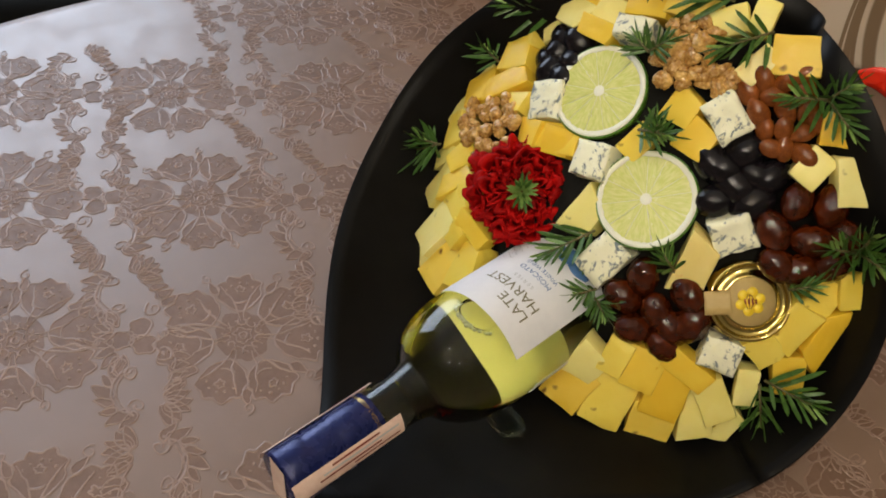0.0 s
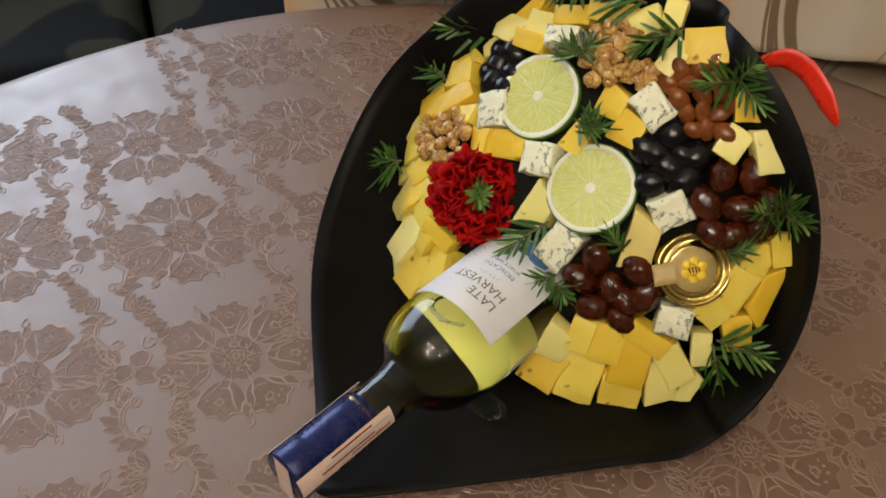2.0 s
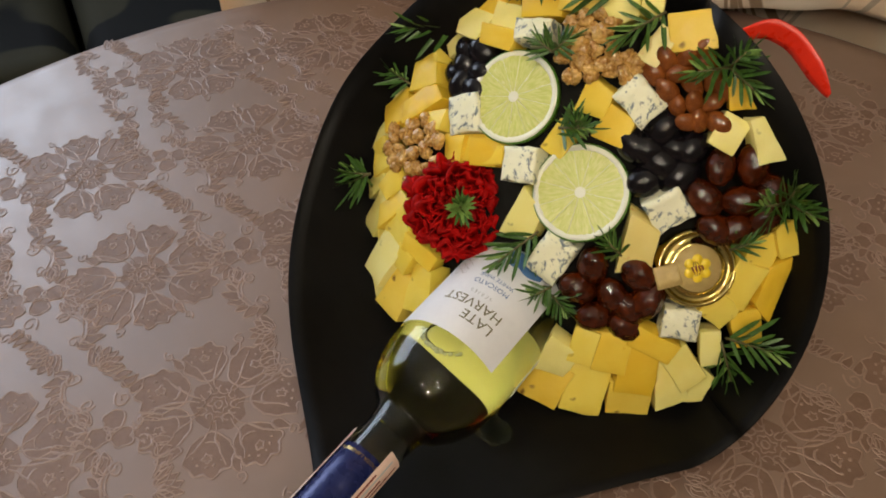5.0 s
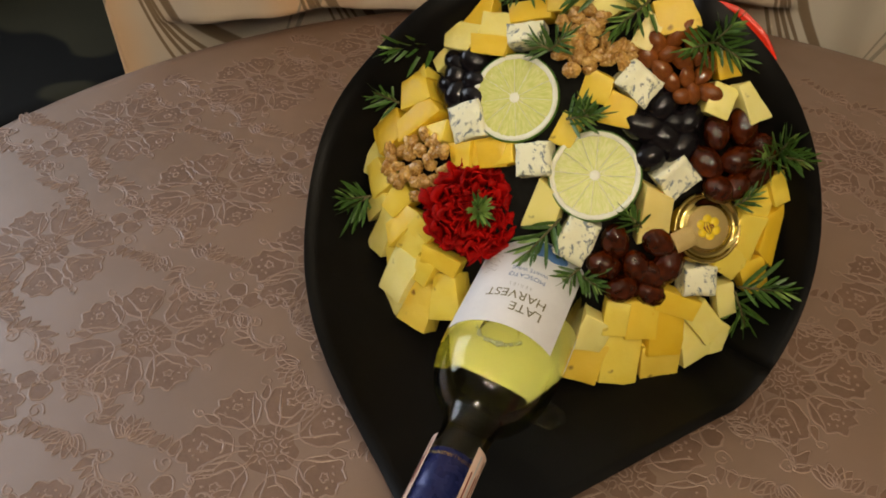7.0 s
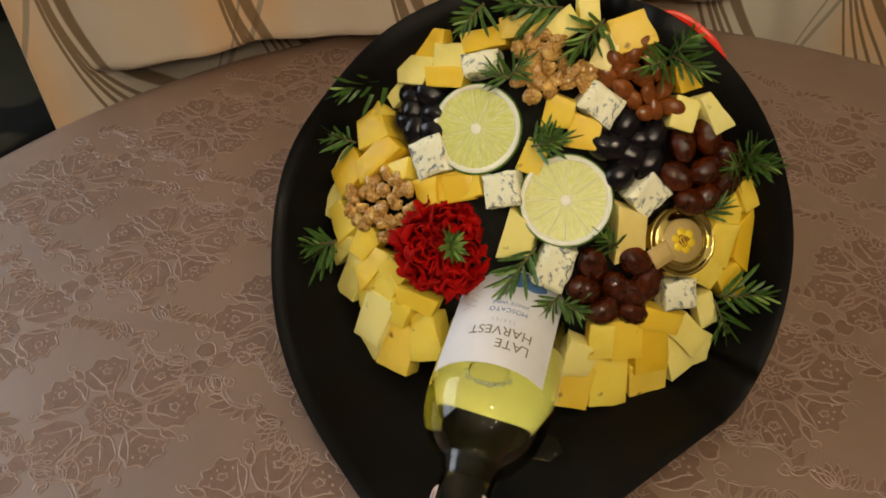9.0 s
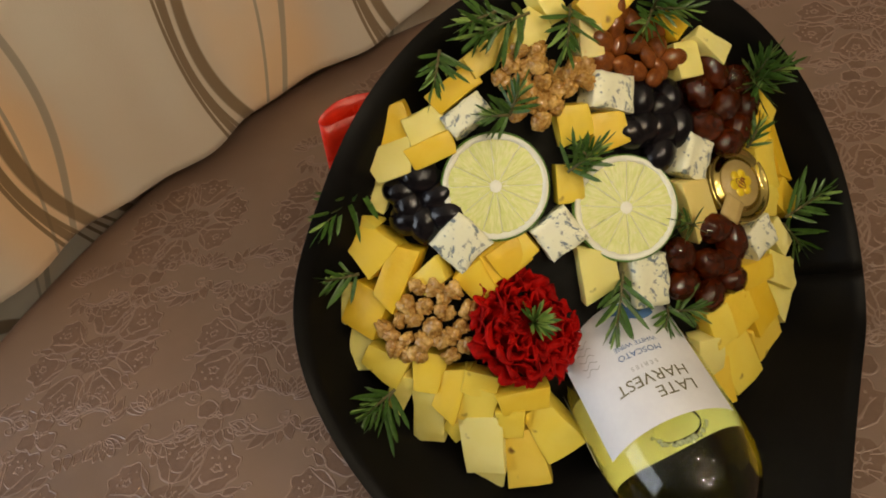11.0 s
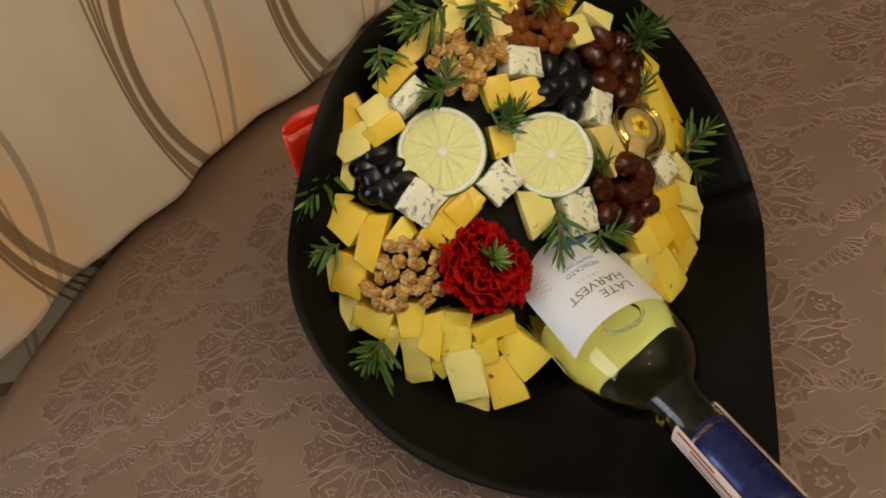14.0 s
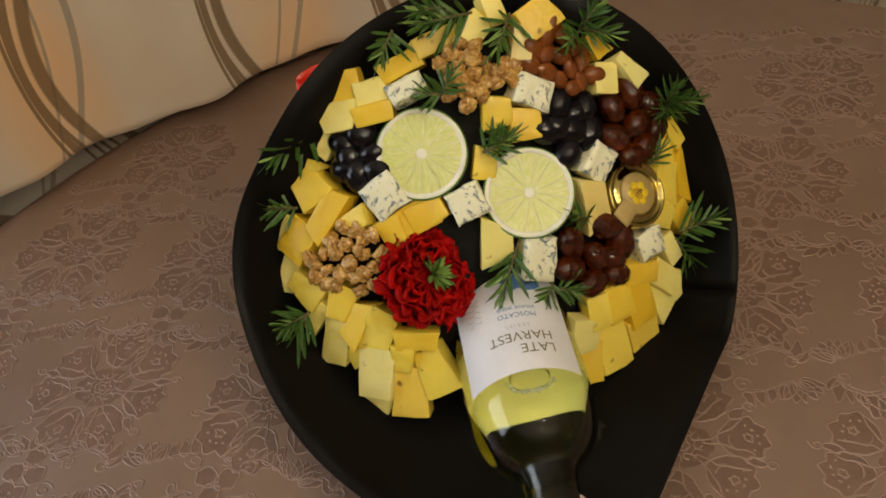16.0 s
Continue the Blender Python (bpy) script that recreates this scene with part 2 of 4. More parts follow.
# ---------- mesh helpers ----------
def part(name, bm, material, parent=None, label="", smooth=True):
    me = bpy.data.meshes.new(name)
    bmesh.ops.recalc_face_normals(bm, faces=bm.faces)
    bm.to_mesh(me)
    bm.free()
    for p in me.polygons:
        p.use_smooth = smooth
    me.materials.append(material)
    ob = new(name, me)
    if parent:
        ob.parent = parent
    return tagged(ob, label)


def again(name, me, parent, m):
    """One more object on a mesh that is there already."""
    ob = new(name, me)
    ob.parent = parent
    ob.matrix_local = m
    return ob


def empty(name, m, label, category, group=""):
    ob = new(name)
    ob.matrix_world = m
    return tagged(ob, label, category, group)


def box(sx, sy, sz, at=(0, 0, 0), bevel=0.0, seg=2):
    bm = bmesh.new()
    bmesh.ops.create_cube(bm, size=1)
    bmesh.ops.scale(bm, vec=(sx, sy, sz), verts=bm.verts)
    bmesh.ops.translate(bm, vec=at, verts=bm.verts)
    if bevel:
        bmesh.ops.bevel(bm, geom=bm.edges[:], offset=bevel, segments=seg, affect="EDGES", profile=0.5)
    return bm


def spin(profile, seg=40, cap=True):
    """A turned shape round z from (radius, height) pairs."""
    bm = bmesh.new()
    rings = [[bm.verts.new((r * math.cos(2 * math.pi * i / seg), r * math.sin(2 * math.pi * i / seg), z)) for i in range(seg)] for r, z in profile]
    for a, b in zip(rings, rings[1:]):
        for i in range(seg):
            bm.faces.new((a[i], a[(i + 1) % seg], b[(i + 1) % seg], b[i]))
    if cap:
        bm.faces.new(rings[0])
        bm.faces.new(rings[-1])
    return bm


def tube(points, radius, seg=8, taper=1.0):
    bm = bmesh.new()
    rings = []
    for k, p in enumerate(points):
        p = Vector(p)
        d = (Vector(points[min(k + 1, len(points) - 1)]) - Vector(points[max(k - 1, 0)])).normalized()
        a = d.orthogonal().normalized()
        b = d.cross(a)
        r = radius * (1 + (taper - 1) * k / (len(points) - 1))
        rings.append([bm.verts.new(p + r * (math.cos(2 * math.pi * i / seg) * a + math.sin(2 * math.pi * i / seg) * b)) for i in range(seg)])
    for a, b in zip(rings, rings[1:]):
        for i in range(seg):
            bm.faces.new((a[i], a[(i + 1) % seg], b[(i + 1) % seg], b[i]))
    bm.faces.new(rings[0])
    bm.faces.new(rings[-1])
    return bm


def sheet(fn, nu, nv):
    """A grid of faces through fn(s, t), s and t from 0 to 1."""
    bm = bmesh.new()
    vs = [[bm.verts.new(fn(i / nu, j / nv)) for j in range(nv + 1)] for i in range(nu + 1)]
    for i in range(nu):
        for j in range(nv):
            bm.faces.new((vs[i][j], vs[i + 1][j], vs[i + 1][j + 1], vs[i][j + 1]))
    return bm


def thicken(ob, t, offset=-1.0):
    mod = ob.modifiers.new("thickness", "SOLIDIFY")
    mod.thickness, mod.offset = t, offset
    return ob


def writing(text, size, material, name, parent, shape, label=""):
    """Letters as a mesh; shape(x, y) lays each point on its surface."""
    cu = bpy.data.curves.new(name, "FONT")
    cu.body, cu.size, cu.resolution_u = text, size, 3
    tmp = new("letters", cu)
    me = bpy.data.meshes.new_from_object(tmp.evaluated_get(bpy.context.evaluated_depsgraph_get()))
    bpy.data.objects.remove(tmp)
    me.name = name
    for v in me.vertices:
        v.co = shape(v.co.x, v.co.y)
    me.materials.clear()
    me.materials.append(material)
    ob = new(name, me)
    ob.parent = parent
    return tagged(ob, label)


# ---------- the room ----------
ZF = -0.75
X0, X1, Y0, Y1, ZC = -2.55, 2.6, -3.0, 1.25, 1.85
tagged(part("floor", box(X1 - X0 + 0.4, Y1 - Y0 + 0.4, 0.1, ((X0 + X1) / 2, (Y0 + Y1) / 2, ZF - 0.05)), FLOOR, smooth=False), "dark brown laminate floor", "floor", kind="structure")
tagged(part("ceiling", box(X1 - X0 + 0.4, Y1 - Y0 + 0.4, 0.1, ((X0 + X1) / 2, (Y0 + Y1) / 2, ZC + 0.05)), CEIL, smooth=False), "plain white ceiling", "ceiling", kind="structure")
for name, sx, sy, cx, cy in (("wall_north", X1 - X0, 0.12, (X0 + X1) / 2, Y1 + 0.06), ("wall_south", X1 - X0, 0.12, (X0 + X1) / 2, Y0 - 0.06), ("wall_east", 0.12, Y1 - Y0, X1 + 0.06, (Y0 + Y1) / 2)):
    tagged(part(name, box(sx, sy, ZC - ZF, (cx, cy, (ZC + ZF) / 2)), WALL, smooth=False), "plain cream painted wall", "wall", kind="structure")
# the west wall has the window
for name, y0, y1, z0, z1 in (("wall_west", Y0, -0.9, ZF, ZC), ("wall_west_far", 1.1, Y1, ZF, ZC), ("wall_west_below", -0.9, 1.1, ZF, 0.46), ("wall_west_above", -0.9, 1.1, 1.78, ZC)):
    tagged(part(name, box(0.12, y1 - y0, z1 - z0, (X0 - 0.06, (y0 + y1) / 2, (z0 + z1) / 2)), WALL, smooth=False), "plain cream painted wall round a window", "wall", kind="structure")
wf = tagged(new("window_1"), "white window frame with clear daylight behind", "window", kind="structure")
wf.location = (X0 - 0.06, 0.1, 1.12)
for name, sx, sy, sz, at in (("window_sill", 0.2, 2.06, 0.03, (0.06, 0, -0.675)), ("window_head", 0.07, 2.0, 0.06, (0, 0, 0.63)), ("window_post", 0.07, 0.06, 1.2, (0, -0.97, 0)), ("window_post", 0.07, 0.06, 1.2, (0, 0.97, 0)), ("window_post", 0.06, 0.05, 1.2, (0, 0, 0)), ("window_foot", 0.07, 2.0, 0.05, (0, 0, -0.63))):
    part(name, box(sx, sy, sz, at, 0.004), FRAME, wf, smooth=False)

# ---------- table ----------
TC, TR = (0.066, -0.062), 0.631
table = empty("round_table", Matrix.Translation((TC[0], TC[1], ZF)), "round dining table under a satin cloth, pushed against the curtain", "table")
part("tabletop", spin([(TR - 0.02, 0.715), (TR - 0.006, 0.718), (TR - 0.004, 0.738), (TR - 0.014, 0.745)], 96), WOOD, table)
part("column", spin([(0.055, 0.03), (0.06, 0.12), (0.045, 0.3), (0.05, 0.55), (0.09, 0.70), (0.16, 0.714)], 32), WOOD, table)
for k in range(4):
    a = math.pi / 4 + k * math.pi / 2
    foot = part("foot", tube([(0.04 * math.cos(a), 0.04 * math.sin(a), 0.12), (0.2 * math.cos(a), 0.2 * math.sin(a), 0.09), (0.36 * math.cos(a), 0.36 * math.sin(a), 0.03)], 0.032, 10, 0.8), WOOD, table)


def cloth_point(s, t):
    """The cloth: flat on the top, rounding over the edge and hanging in soft folds."""
    a = 2 * math.pi * t
    reach = s * (TR + 0.24)
    if reach < TR - 0.012:
        r, z = reach, 0.0
    else:
        d = reach - (TR - 0.012)
        q = min(d / 0.019, math.pi / 2)
        r, z = TR - 0.012 + 0.012 * math.sin(q), -0.012 * (1 - math.cos(q))
        if d > 0.03:
            r += 0.10 * (d - 0.03) * (1 + math.sin(a * 17 + 0.6 * math.sin(3 * a)))
            z -= d - 0.03
    return (TC[0] + r * math.cos(a), TC[1] + r * math.sin(a), z)


cloth = tagged(part("tablecloth", sheet(cloth_point, 70, 180), CLOTH), "pinkish brown satin tablecloth with embossed damask flowers", "tablecloth")


class Relief:
    """Embossed damask: matte fields with raised lines, on one mesh of two materials."""
    def __init__(self):
        self.v, self.f, self.m = [], [], []

    def put(self, x, y, z):
        """Hand-drawn unevenness of the outlines."""
        q = Vector((x * 130, y * 130, 0.3))
        self.v.append((x + 0.0016 * noise.noise(q) + 0.0006 * noise.noise(q * 4), y + 0.0016 * noise.noise(q + Vector((9, 4, 2))) + 0.0006 * noise.noise(q * 4 + Vector((1, 7, 3))), z))

    def ridge(self, pts, width, closed=False, taper=False):
        count, base = len(pts), len(self.v)
        for k, p in enumerate(pts):
            a = pts[(k - 1) % count] if closed else pts[max(k - 1, 0)]
            b = pts[(k + 1) % count] if closed else pts[min(k + 1, count - 1)]
            d = b - a
            n = Vector((-d.y, d.x)).normalized() if d.length > 1e-9 else Vector((0, 1))
            w = 0.50 * width * ((0.35 + 0.65 * math.sin(math.pi * (k + 0.5) / count)) if taper else 1.0)
            self.put(p.x + n.x * w, p.y + n.y * w, 0.0002)
            self.put(p.x, p.y, 0.0007)
            self.put(p.x - n.x * w, p.y - n.y * w, 0.0002)
        for k in range(count if closed else count - 1):
            i, j = base + 3 * k, base + 3 * ((k + 1) % count)
            self.f += [(i, i + 1, j + 1, j), (i + 1, i + 2, j + 2, j + 1)]
            self.m += [1, 1]

    def field(self, pts):
        base, mid = len(self.v), sum(pts, Vector((0, 0))) / len(pts)
        lift = 0.00001 * (base % 7)
        self.put(mid.x, mid.y, 0.00022 + lift)
        for p in pts:
            self.put(p.x, p.y, 0.00016 + lift)
        for k in range(len(pts)):
            self.f.append((base, base + 1 + k, base + 1 + (k + 1) % len(pts)))
            self.m.append(0)

    def shape(self, pts, width=0.0012):
        self.field(pts)
        self.ridge(pts, width, True)


def turned(pts, angle, at, size=1.0, flip=1):
    c, s = math.cos(angle), math.sin(angle)
    return [Vector((at[0] + size * (c * p.x - s * p.y * flip), at[1] + size * (s * p.x + c * p.y * flip))) for p in pts]


def ring(rx, ry, wave=0.0, lobes=5, count=20, at=(0, 0)):
    return [Vector((at[0] + rx * (1 + wave * math.cos(lobes * 2 * math.pi * k / count)) * math.cos(2 * math.pi * k / count), at[1] + ry * (1 + wave * math.cos(lobes * 2 * math.pi * k / count)) * math.sin(2 * math.pi * k / count))) for k in range(count)]


def coil(r0, r1, turns, start, at, count=26):
    return [Vector((at[0] + (r0 + (r1 - r0) * k / count) * math.cos(start + turns * 2 * math.pi * k / count), at[1] + (r0 + (r1 - r0) * k / count) * math.sin(start + turns * 2 * math.pi * k / count))) for k in range(count + 1)]


def crown_petal(length, wide):
    """A tulip-like petal along x with a sharply toothed outer edge."""
    pts = []
    for k in range(56):
        a = 2 * math.pi * k / 56
        out = min(1.0, max(0.0, math.cos(a) + 0.45))
        tooth = abs((4.5 * a / math.pi + 0.5) % 1.0 - 0.5) * 2
        r = 1 + 0.24 * out * (tooth - 0.5) - 0.12 * max(0.0, -math.cos(a))
        pts.append(Vector((0.5 * length * r * math.cos(a), 0.5 * wide * r * math.sin(a) * (1 + 0.18 * math.cos(a)))))
    return pts


def damask_flower():
    f = Relief()
    f.field(ring(0.0200, 0.0165, 0.06, 9, 36))
    for k in range(7):
        a = 2 * math.pi * (k + 0.12 * math.sin(2.1 * k)) / 7 + 0.25
        far = 0.0335 + 0.0030 * math.sin(1.7 * k)
        at = (far * 1.16 * math.cos(a), far * 0.98 * math.sin(a))
        size = 1.0 if k % 3 else 0.88
        f.shape(turned(crown_petal(0.0370, 0.0335), a, at, size), 0.0015)
        eye = (at[0] + 0.004 * math.cos(a), at[1] + 0.004 * math.sin(a))
        f.ridge(turned(ring(0.0030, 0.0030, 0.30, 5, 25), a, eye, size), 0.0013, True)
        f.ridge(turned([Vector((-0.0065 + 0.0022 * math.cos(t / 8 * math.pi + 1.57), 0.0050 * math.cos(t / 8 * math.pi))) for t in range(9)], a, at, size), 0.0016, taper=True)
        for t in (-2, -1, 0, 1, 2):
            f.ridge(turned(ring(0.0007, 0.0007, count=7, at=(0.0115 * math.cos(0.55 * t), 0.0110 * math.sin(0.55 * t))), a, at, size), 0.0010, True)
        for side in (-1, 1):
            f.ridge(turned([Vector((0.002 + 0.030 * t / 10, side * (0.0012 + 0.0125 * (t / 10) ** 1.8))) for t in range(11)], a, (0.30 * at[0], 0.30 * at[1])), 0.0016, taper=True)
        # a small leaf with a coil in the gap between two petals
        b = a + math.pi / 7
        f.shape(turned(LEAFLET, b, (0.0470 * math.cos(b), 0.0410 * math.sin(b)), 0.95), 0.0011)
        f.ridge(coil(0.0042, 0.0010, 1.1, b, (0.0560 * math.cos(b), 0.0490 * math.sin(b)), 18), 0.0014)
    for k in range(11):
        a = 2 * math.pi * k / 11
        f.ridge(coil(0.0042, 0.0010, 0.8, a + 1.0, (0.0125 * math.cos(a), 0.0105 * math.sin(a)), 12), 0.0011)
    f.ridge(ring(0.0060, 0.0050, 0.18, 6, 30), 0.0012, True)
    f.ridge(ring(0.0024, 0.0022, 0.0, 5, 14), 0.0011, True)
    return f


def damask_scroll():
    f = Relief()
    for flip in (1, -1):
        # a C-scroll with coiled ends and leaves on its back
        mid = (flip * 0.040, 0.004)
        f.ridge([Vector((mid[0] + flip * 0.0165 * math.cos(t), mid[1] + 0.0130 * math.sin(t))) for t in [0.35 + 3.1 * k / 20 for k in range(21)]], 0.0018)
        f.ridge([Vector((mid[0] + flip * 0.0135 * math.cos(t), mid[1] + 0.0102 * math.sin(t))) for t in [0.45 + 2.7 * k / 16 for k in range(17)]], 0.0012)
        f.ridge(coil(0.0060, 0.0012, 1.3 * flip, 1.57 - flip * 1.2, (mid[0] + flip * 0.0122, mid[1] + 0.0004)), 0.0016)
        f.ridge(coil(0.0052, 0.0010, -1.2 * flip, 1.57 + flip * 1.4, (mid[0] - flip * 0.0128, mid[1] - 0.0006)), 0.0016)
        for k in range(8):
            t = 0.35 + 0.36 * k
            a = t if flip > 0 else math.pi - t
            f.shape(turned(LEAFLET, a + flip * 0.6, (mid[0] + flip * 0.0215 * math.cos(t), mid[1] + 0.0180 * math.sin(t)), 1.0 + 0.3 * math.sin(2 * k)), 0.0011)
        # a fan of leaves that ends the scroll, and a lower coil
        for k in range(6):
            a = (-2.1 + 0.40 * k) if flip > 0 else math.pi + 2.1 - 0.40 * k
            f.shape(turned(LEAFLET, a, (flip * 0.054 + 0.010 * math.cos(a), -0.010 + 0.010 * math.sin(a)), 1.25), 0.0011)
        f.ridge(coil(0.0065, 0.0010, 1.4 * flip, 0.3, (flip * 0.020, -0.0165)), 0.0016)
        f.ridge([Vector((flip * (0.022 + 0.024 * t / 12), -0.0225 + 0.010 * (t / 12) ** 2)) for t in range(13)], 0.0014, taper=True)
        for k in range(4):
            f.shape(turned(LEAFLET, -1.57 + flip * (0.5 - 0.3 * k), (flip * (0.024 + 0.007 * k), -0.0275 + 0.0025 * k), 0.95), 0.0010)
    # the small blossom between the scrolls
    for k in range(3):
        a = 1.57 + 2 * math.pi * k / 3
        f.shape(turned(ring(0.0082, 0.0070, 0.07, 5, 24), a, (0.0082 * math.cos(a), -0.002 + 0.0082 * math.sin(a))), 0.0013)
    f.ridge(ring(0.0024, 0.0024, count=12, at=(0, -0.002)), 0.0011, True)
    for k in range(9):
        t = 0.36 * (k - 4)
        f.shape(turned(LEAFLET, 1.57 - t, (0.0200 * math.sin(t), 0.0090 + 0.008 * math.cos(t)), 1.0), 0.0011)
    return f


LEAFLET = [Vector((0.0065 * math.cos(2 * math.pi * k / 14), 0.0029 * math.sin(2 * math.pi * k / 14) * (1 - 0.5 * math.cos(2 * math.pi * k / 14)))) for k in range(14)]
STEP_A, STEP_B, FIRST = Vector((0.1283, -0.0438)), Vector((0.0816, 0.1120)), Vector((-0.3762, 0.0020))
LEAN_A = math.atan2(STEP_A.y, STEP_A.x)
damask_v, damask_f, damask_m, damask_count = [], [], [], 0
for motif, shift in ((damask_flower(), 0.0), (damask_scroll(), 0.5)):
    mv = np.array(motif.v)
    for i in range(-6, 12):
        for j in range(-7, 8):
            p = FIRST + i * STEP_A + (j + shift) * STEP_B
            if (p - Vector(TC)).length < TR - 0.07:
                a = LEAN_A + (math.pi if (i + j) % 2 else 0.0)
                w = mv.copy()
                w[:, 0] = p.x + mv[:, 0] * math.cos(a) - mv[:, 1] * math.sin(a)
                w[:, 1] = p.y + mv[:, 0] * math.sin(a) + mv[:, 1] * math.cos(a)
                damask_v.append(w)
                damask_f += [tuple(k + damask_count for k in f) for f in motif.f]
                damask_m += motif.m
                damask_count += len(mv)
relief = bpy.data.meshes.new("embossed_relief")
relief.from_pydata(np.concatenate(damask_v).tolist(), [], damask_f)
relief.materials.append(MATTE)
relief.materials.append(RIDGE)
relief.polygons.foreach_set("material_index", damask_m)
relief.polygons.foreach_set("use_smooth", [True] * len(damask_m))
relief_ob = new("embossed_relief", relief)
relief_ob.parent = cloth
tagged(relief_ob, "matte embossed damask flowers and scrolls", kind="stuff")

# ---------- curtain ----------
TANG = 25.5
curtain = tagged(new("curtain"), "cream curtain with curving brown and grey lines", "curtain")
curtain.matrix_world = Matrix.Translation((TC[0], TC[1], 0)) @ pose(0, 0, 0, 0, 0, TANG) @ Matrix.Translation((0, 0.590, 0))


def curtain_point(s, t):
    """Soft folds; the cloth lies over the table's edge and drops behind it."""
    x = -0.40 + 2.0 * s
    if t < 0.2:
        z = -0.70 + 0.69 * t / 0.2
    elif t < 0.5:
        z = -0.01 + 0.08 * (t - 0.2) / 0.3
    else:
        z = 0.07 + 1.68 * (t - 0.5) / 0.5
    f = 0.016 * math.sin(x * 30 + 0.7 * math.sin(z * 2)) + 0.006 * math.sin(x * 71 + 1.3) + 0.010 * math.sin(x * 11 + 2)
    low = min(1.0, max(0.0, (0.012 - z) / 0.010)) * min(1.0, max(0.0, (TR + 0.06 - math.hypot(x, 0.590)) / 0.05))
    y = f * (0.55 + 0.45 * min(1.0, max(0.0, z) / 0.35)) * (1 - 0.7 * low) + 0.105 * low * low * (3 - 2 * low)
    reach = math.hypot(x, 0.590 + y)
    if reach < TR + 0.012:
        z = max(z, 0.006)
    return (x, y, z)


cp = part("drape", sheet(curtain_point, 360, 40), CURTAIN, curtain)
thicken(cp, 0.0015)
rod = part("rod", tube([(-0.50, 0.0, 1.77), (0.5, 0.0, 1.77), (1.62, 0.0, 1.77)], 0.014, 12), WOOD, curtain)

# ---------- sofa ----------
sofa = empty("sofa", pose(-1.22, 0.45, ZF, 0, 0, 62), "dark upholstered sofa with olive swirl pattern beside the table", "sofa")


def cushion(sx, sy, sz, at, name):
    bm = box(sx, sy, sz, at, 0.05, 4)
    return part(name, bm, SOFA, sofa)


cushion(1.5, 0.62, 0.24, (0, 0, 0.18), "base")
cushion(0.72, 0.60, 0.17, (-0.365, -0.01, 0.385), "seat_cushion")
cushion(0.72, 0.60, 0.17, (0.365, -0.01, 0.385), "seat_cushion")
cushion(1.5, 0.20, 0.62, (0, 0.37, 0.52), "backrest")
cushion(0.17, 0.7, 0.5, (-0.82, 0.05, 0.32), "armrest")
cushion(0.17, 0.7, 0.5, (0.82, 0.05, 0.32), "armrest")
for sx in (-0.68, 0.68):
    for sy in (-0.24, 0.36):
        part("foot", spin([(0.022, 0.0), (0.03, 0.065)], 16), WOOD, sofa).location = (sx, sy, 0)

# ---------- ceiling lamp ----------
LX, LY, LZ = 0.33, -0.64, 0.90
lamp = empty("chandelier", Matrix.Translation((LX, LY, LZ)), "lit brass chandelier with small bare bulbs", "chandelier")
part("stem", spin([(0.05, ZC - LZ), (0.05, ZC - LZ - 0.02), (0.008, ZC - LZ - 0.03), (0.008, 0.02), (0.03, 0.0), (0.01, -0.03)], 20), BRASS, lamp)
bulb_mesh = None
for k in range(12):
    a = 2 * math.pi * k / 12 + 0.2
    rr = 0.40 if k % 2 else 0.22
    zz = 0.05 if k % 2 else -0.05
    part("arm", tube([(0, 0, 0.01), (rr * 0.5 * math.cos(a), rr * 0.5 * math.sin(a), zz - 0.03), (rr * math.cos(a), rr * math.sin(a), zz)], 0.005, 8), BRASS, lamp)
    at = Matrix.Translation((rr * math.cos(a), rr * math.sin(a), zz))
    if bulb_mesh is None:
        b = part("bulb", spin([(0.006, 0.0), (0.011, 0.009), (0.0160, 0.023), (0.012, 0.037), (0.004, 0.045)], 14), BULB_MAT, lamp)
        bulb_mesh = b.data
        b.matrix_local = at
    else:
        again("bulb", bulb_mesh, lamp, at)

# ---------- bouquet: frame of its face ----------
HC = Vector((0.012, 0.108, 0.118))
HU, HV, HN = Vector((0.9967, 0.0700, -0.0401)), Vector((0.0, 0.4970, 0.8677)), Vector((0.0807, -0.8649, 0.4954))


def dome(u, v):
    return 0.0183 - 0.0441 * u - 0.0709 * v - 2.2986 * u * u + 0.4574 * u * v - 0.3256 * v * v


def head(u, v, lift=0.0, turn=0.0, tip=0.0, lean=0.0):
    """The pose of a thing on the domed face: z out of it, turned in it, tipped and leant by degrees."""
    du, dv = -0.0441 - 4.5972 * u + 0.4574 * v, -0.0709 + 0.4574 * u - 0.6512 * v
    z = (HN - du * HU - dv * HV).normalized()
    x = (HU - HU.dot(z) * z).normalized()
    m = Matrix((x, z.cross(x), z)).transposed().to_4x4()
    m.translation = HC + u * HU + v * HV + dome(u, v) * HN + lift * z
    return m @ pose(0, 0, 0, tip, lean, turn)


RIM_X = (-2.5, 156.2, 5.9, -2.1, -2.1, 10.1, 0.6, 6.9, -0.6, -5.1, 6.6, -4.7, 4.3)
RIM_Y = (65.2, -0.5, 134.3, 22.8, 5.4, -3.1, -18.8, -1.7, -0.1, -7.1, 8.6, -4.4, 1.9)
RIM_Z = (102.7, -20.8, 114.0, -20.3, 4.6, -16.0, 8.3, -10.2, 1.9, -5.5, -5.3, -0.5, -3.5)


def rim(a):
    """The edge of the paper wrap, by its harmonics in millimetres."""
    w = [1.0]
    for k in range(1, 7):
        w += [math.cos(k * a), math.sin(k * a)]
    p = [sum(c * f for c, f in zip(row, w)) / 1000 for row in (RIM_X, RIM_Y, RIM_Z)]
    return Vector((p[0], p[1], max(p[2], 0.004)))


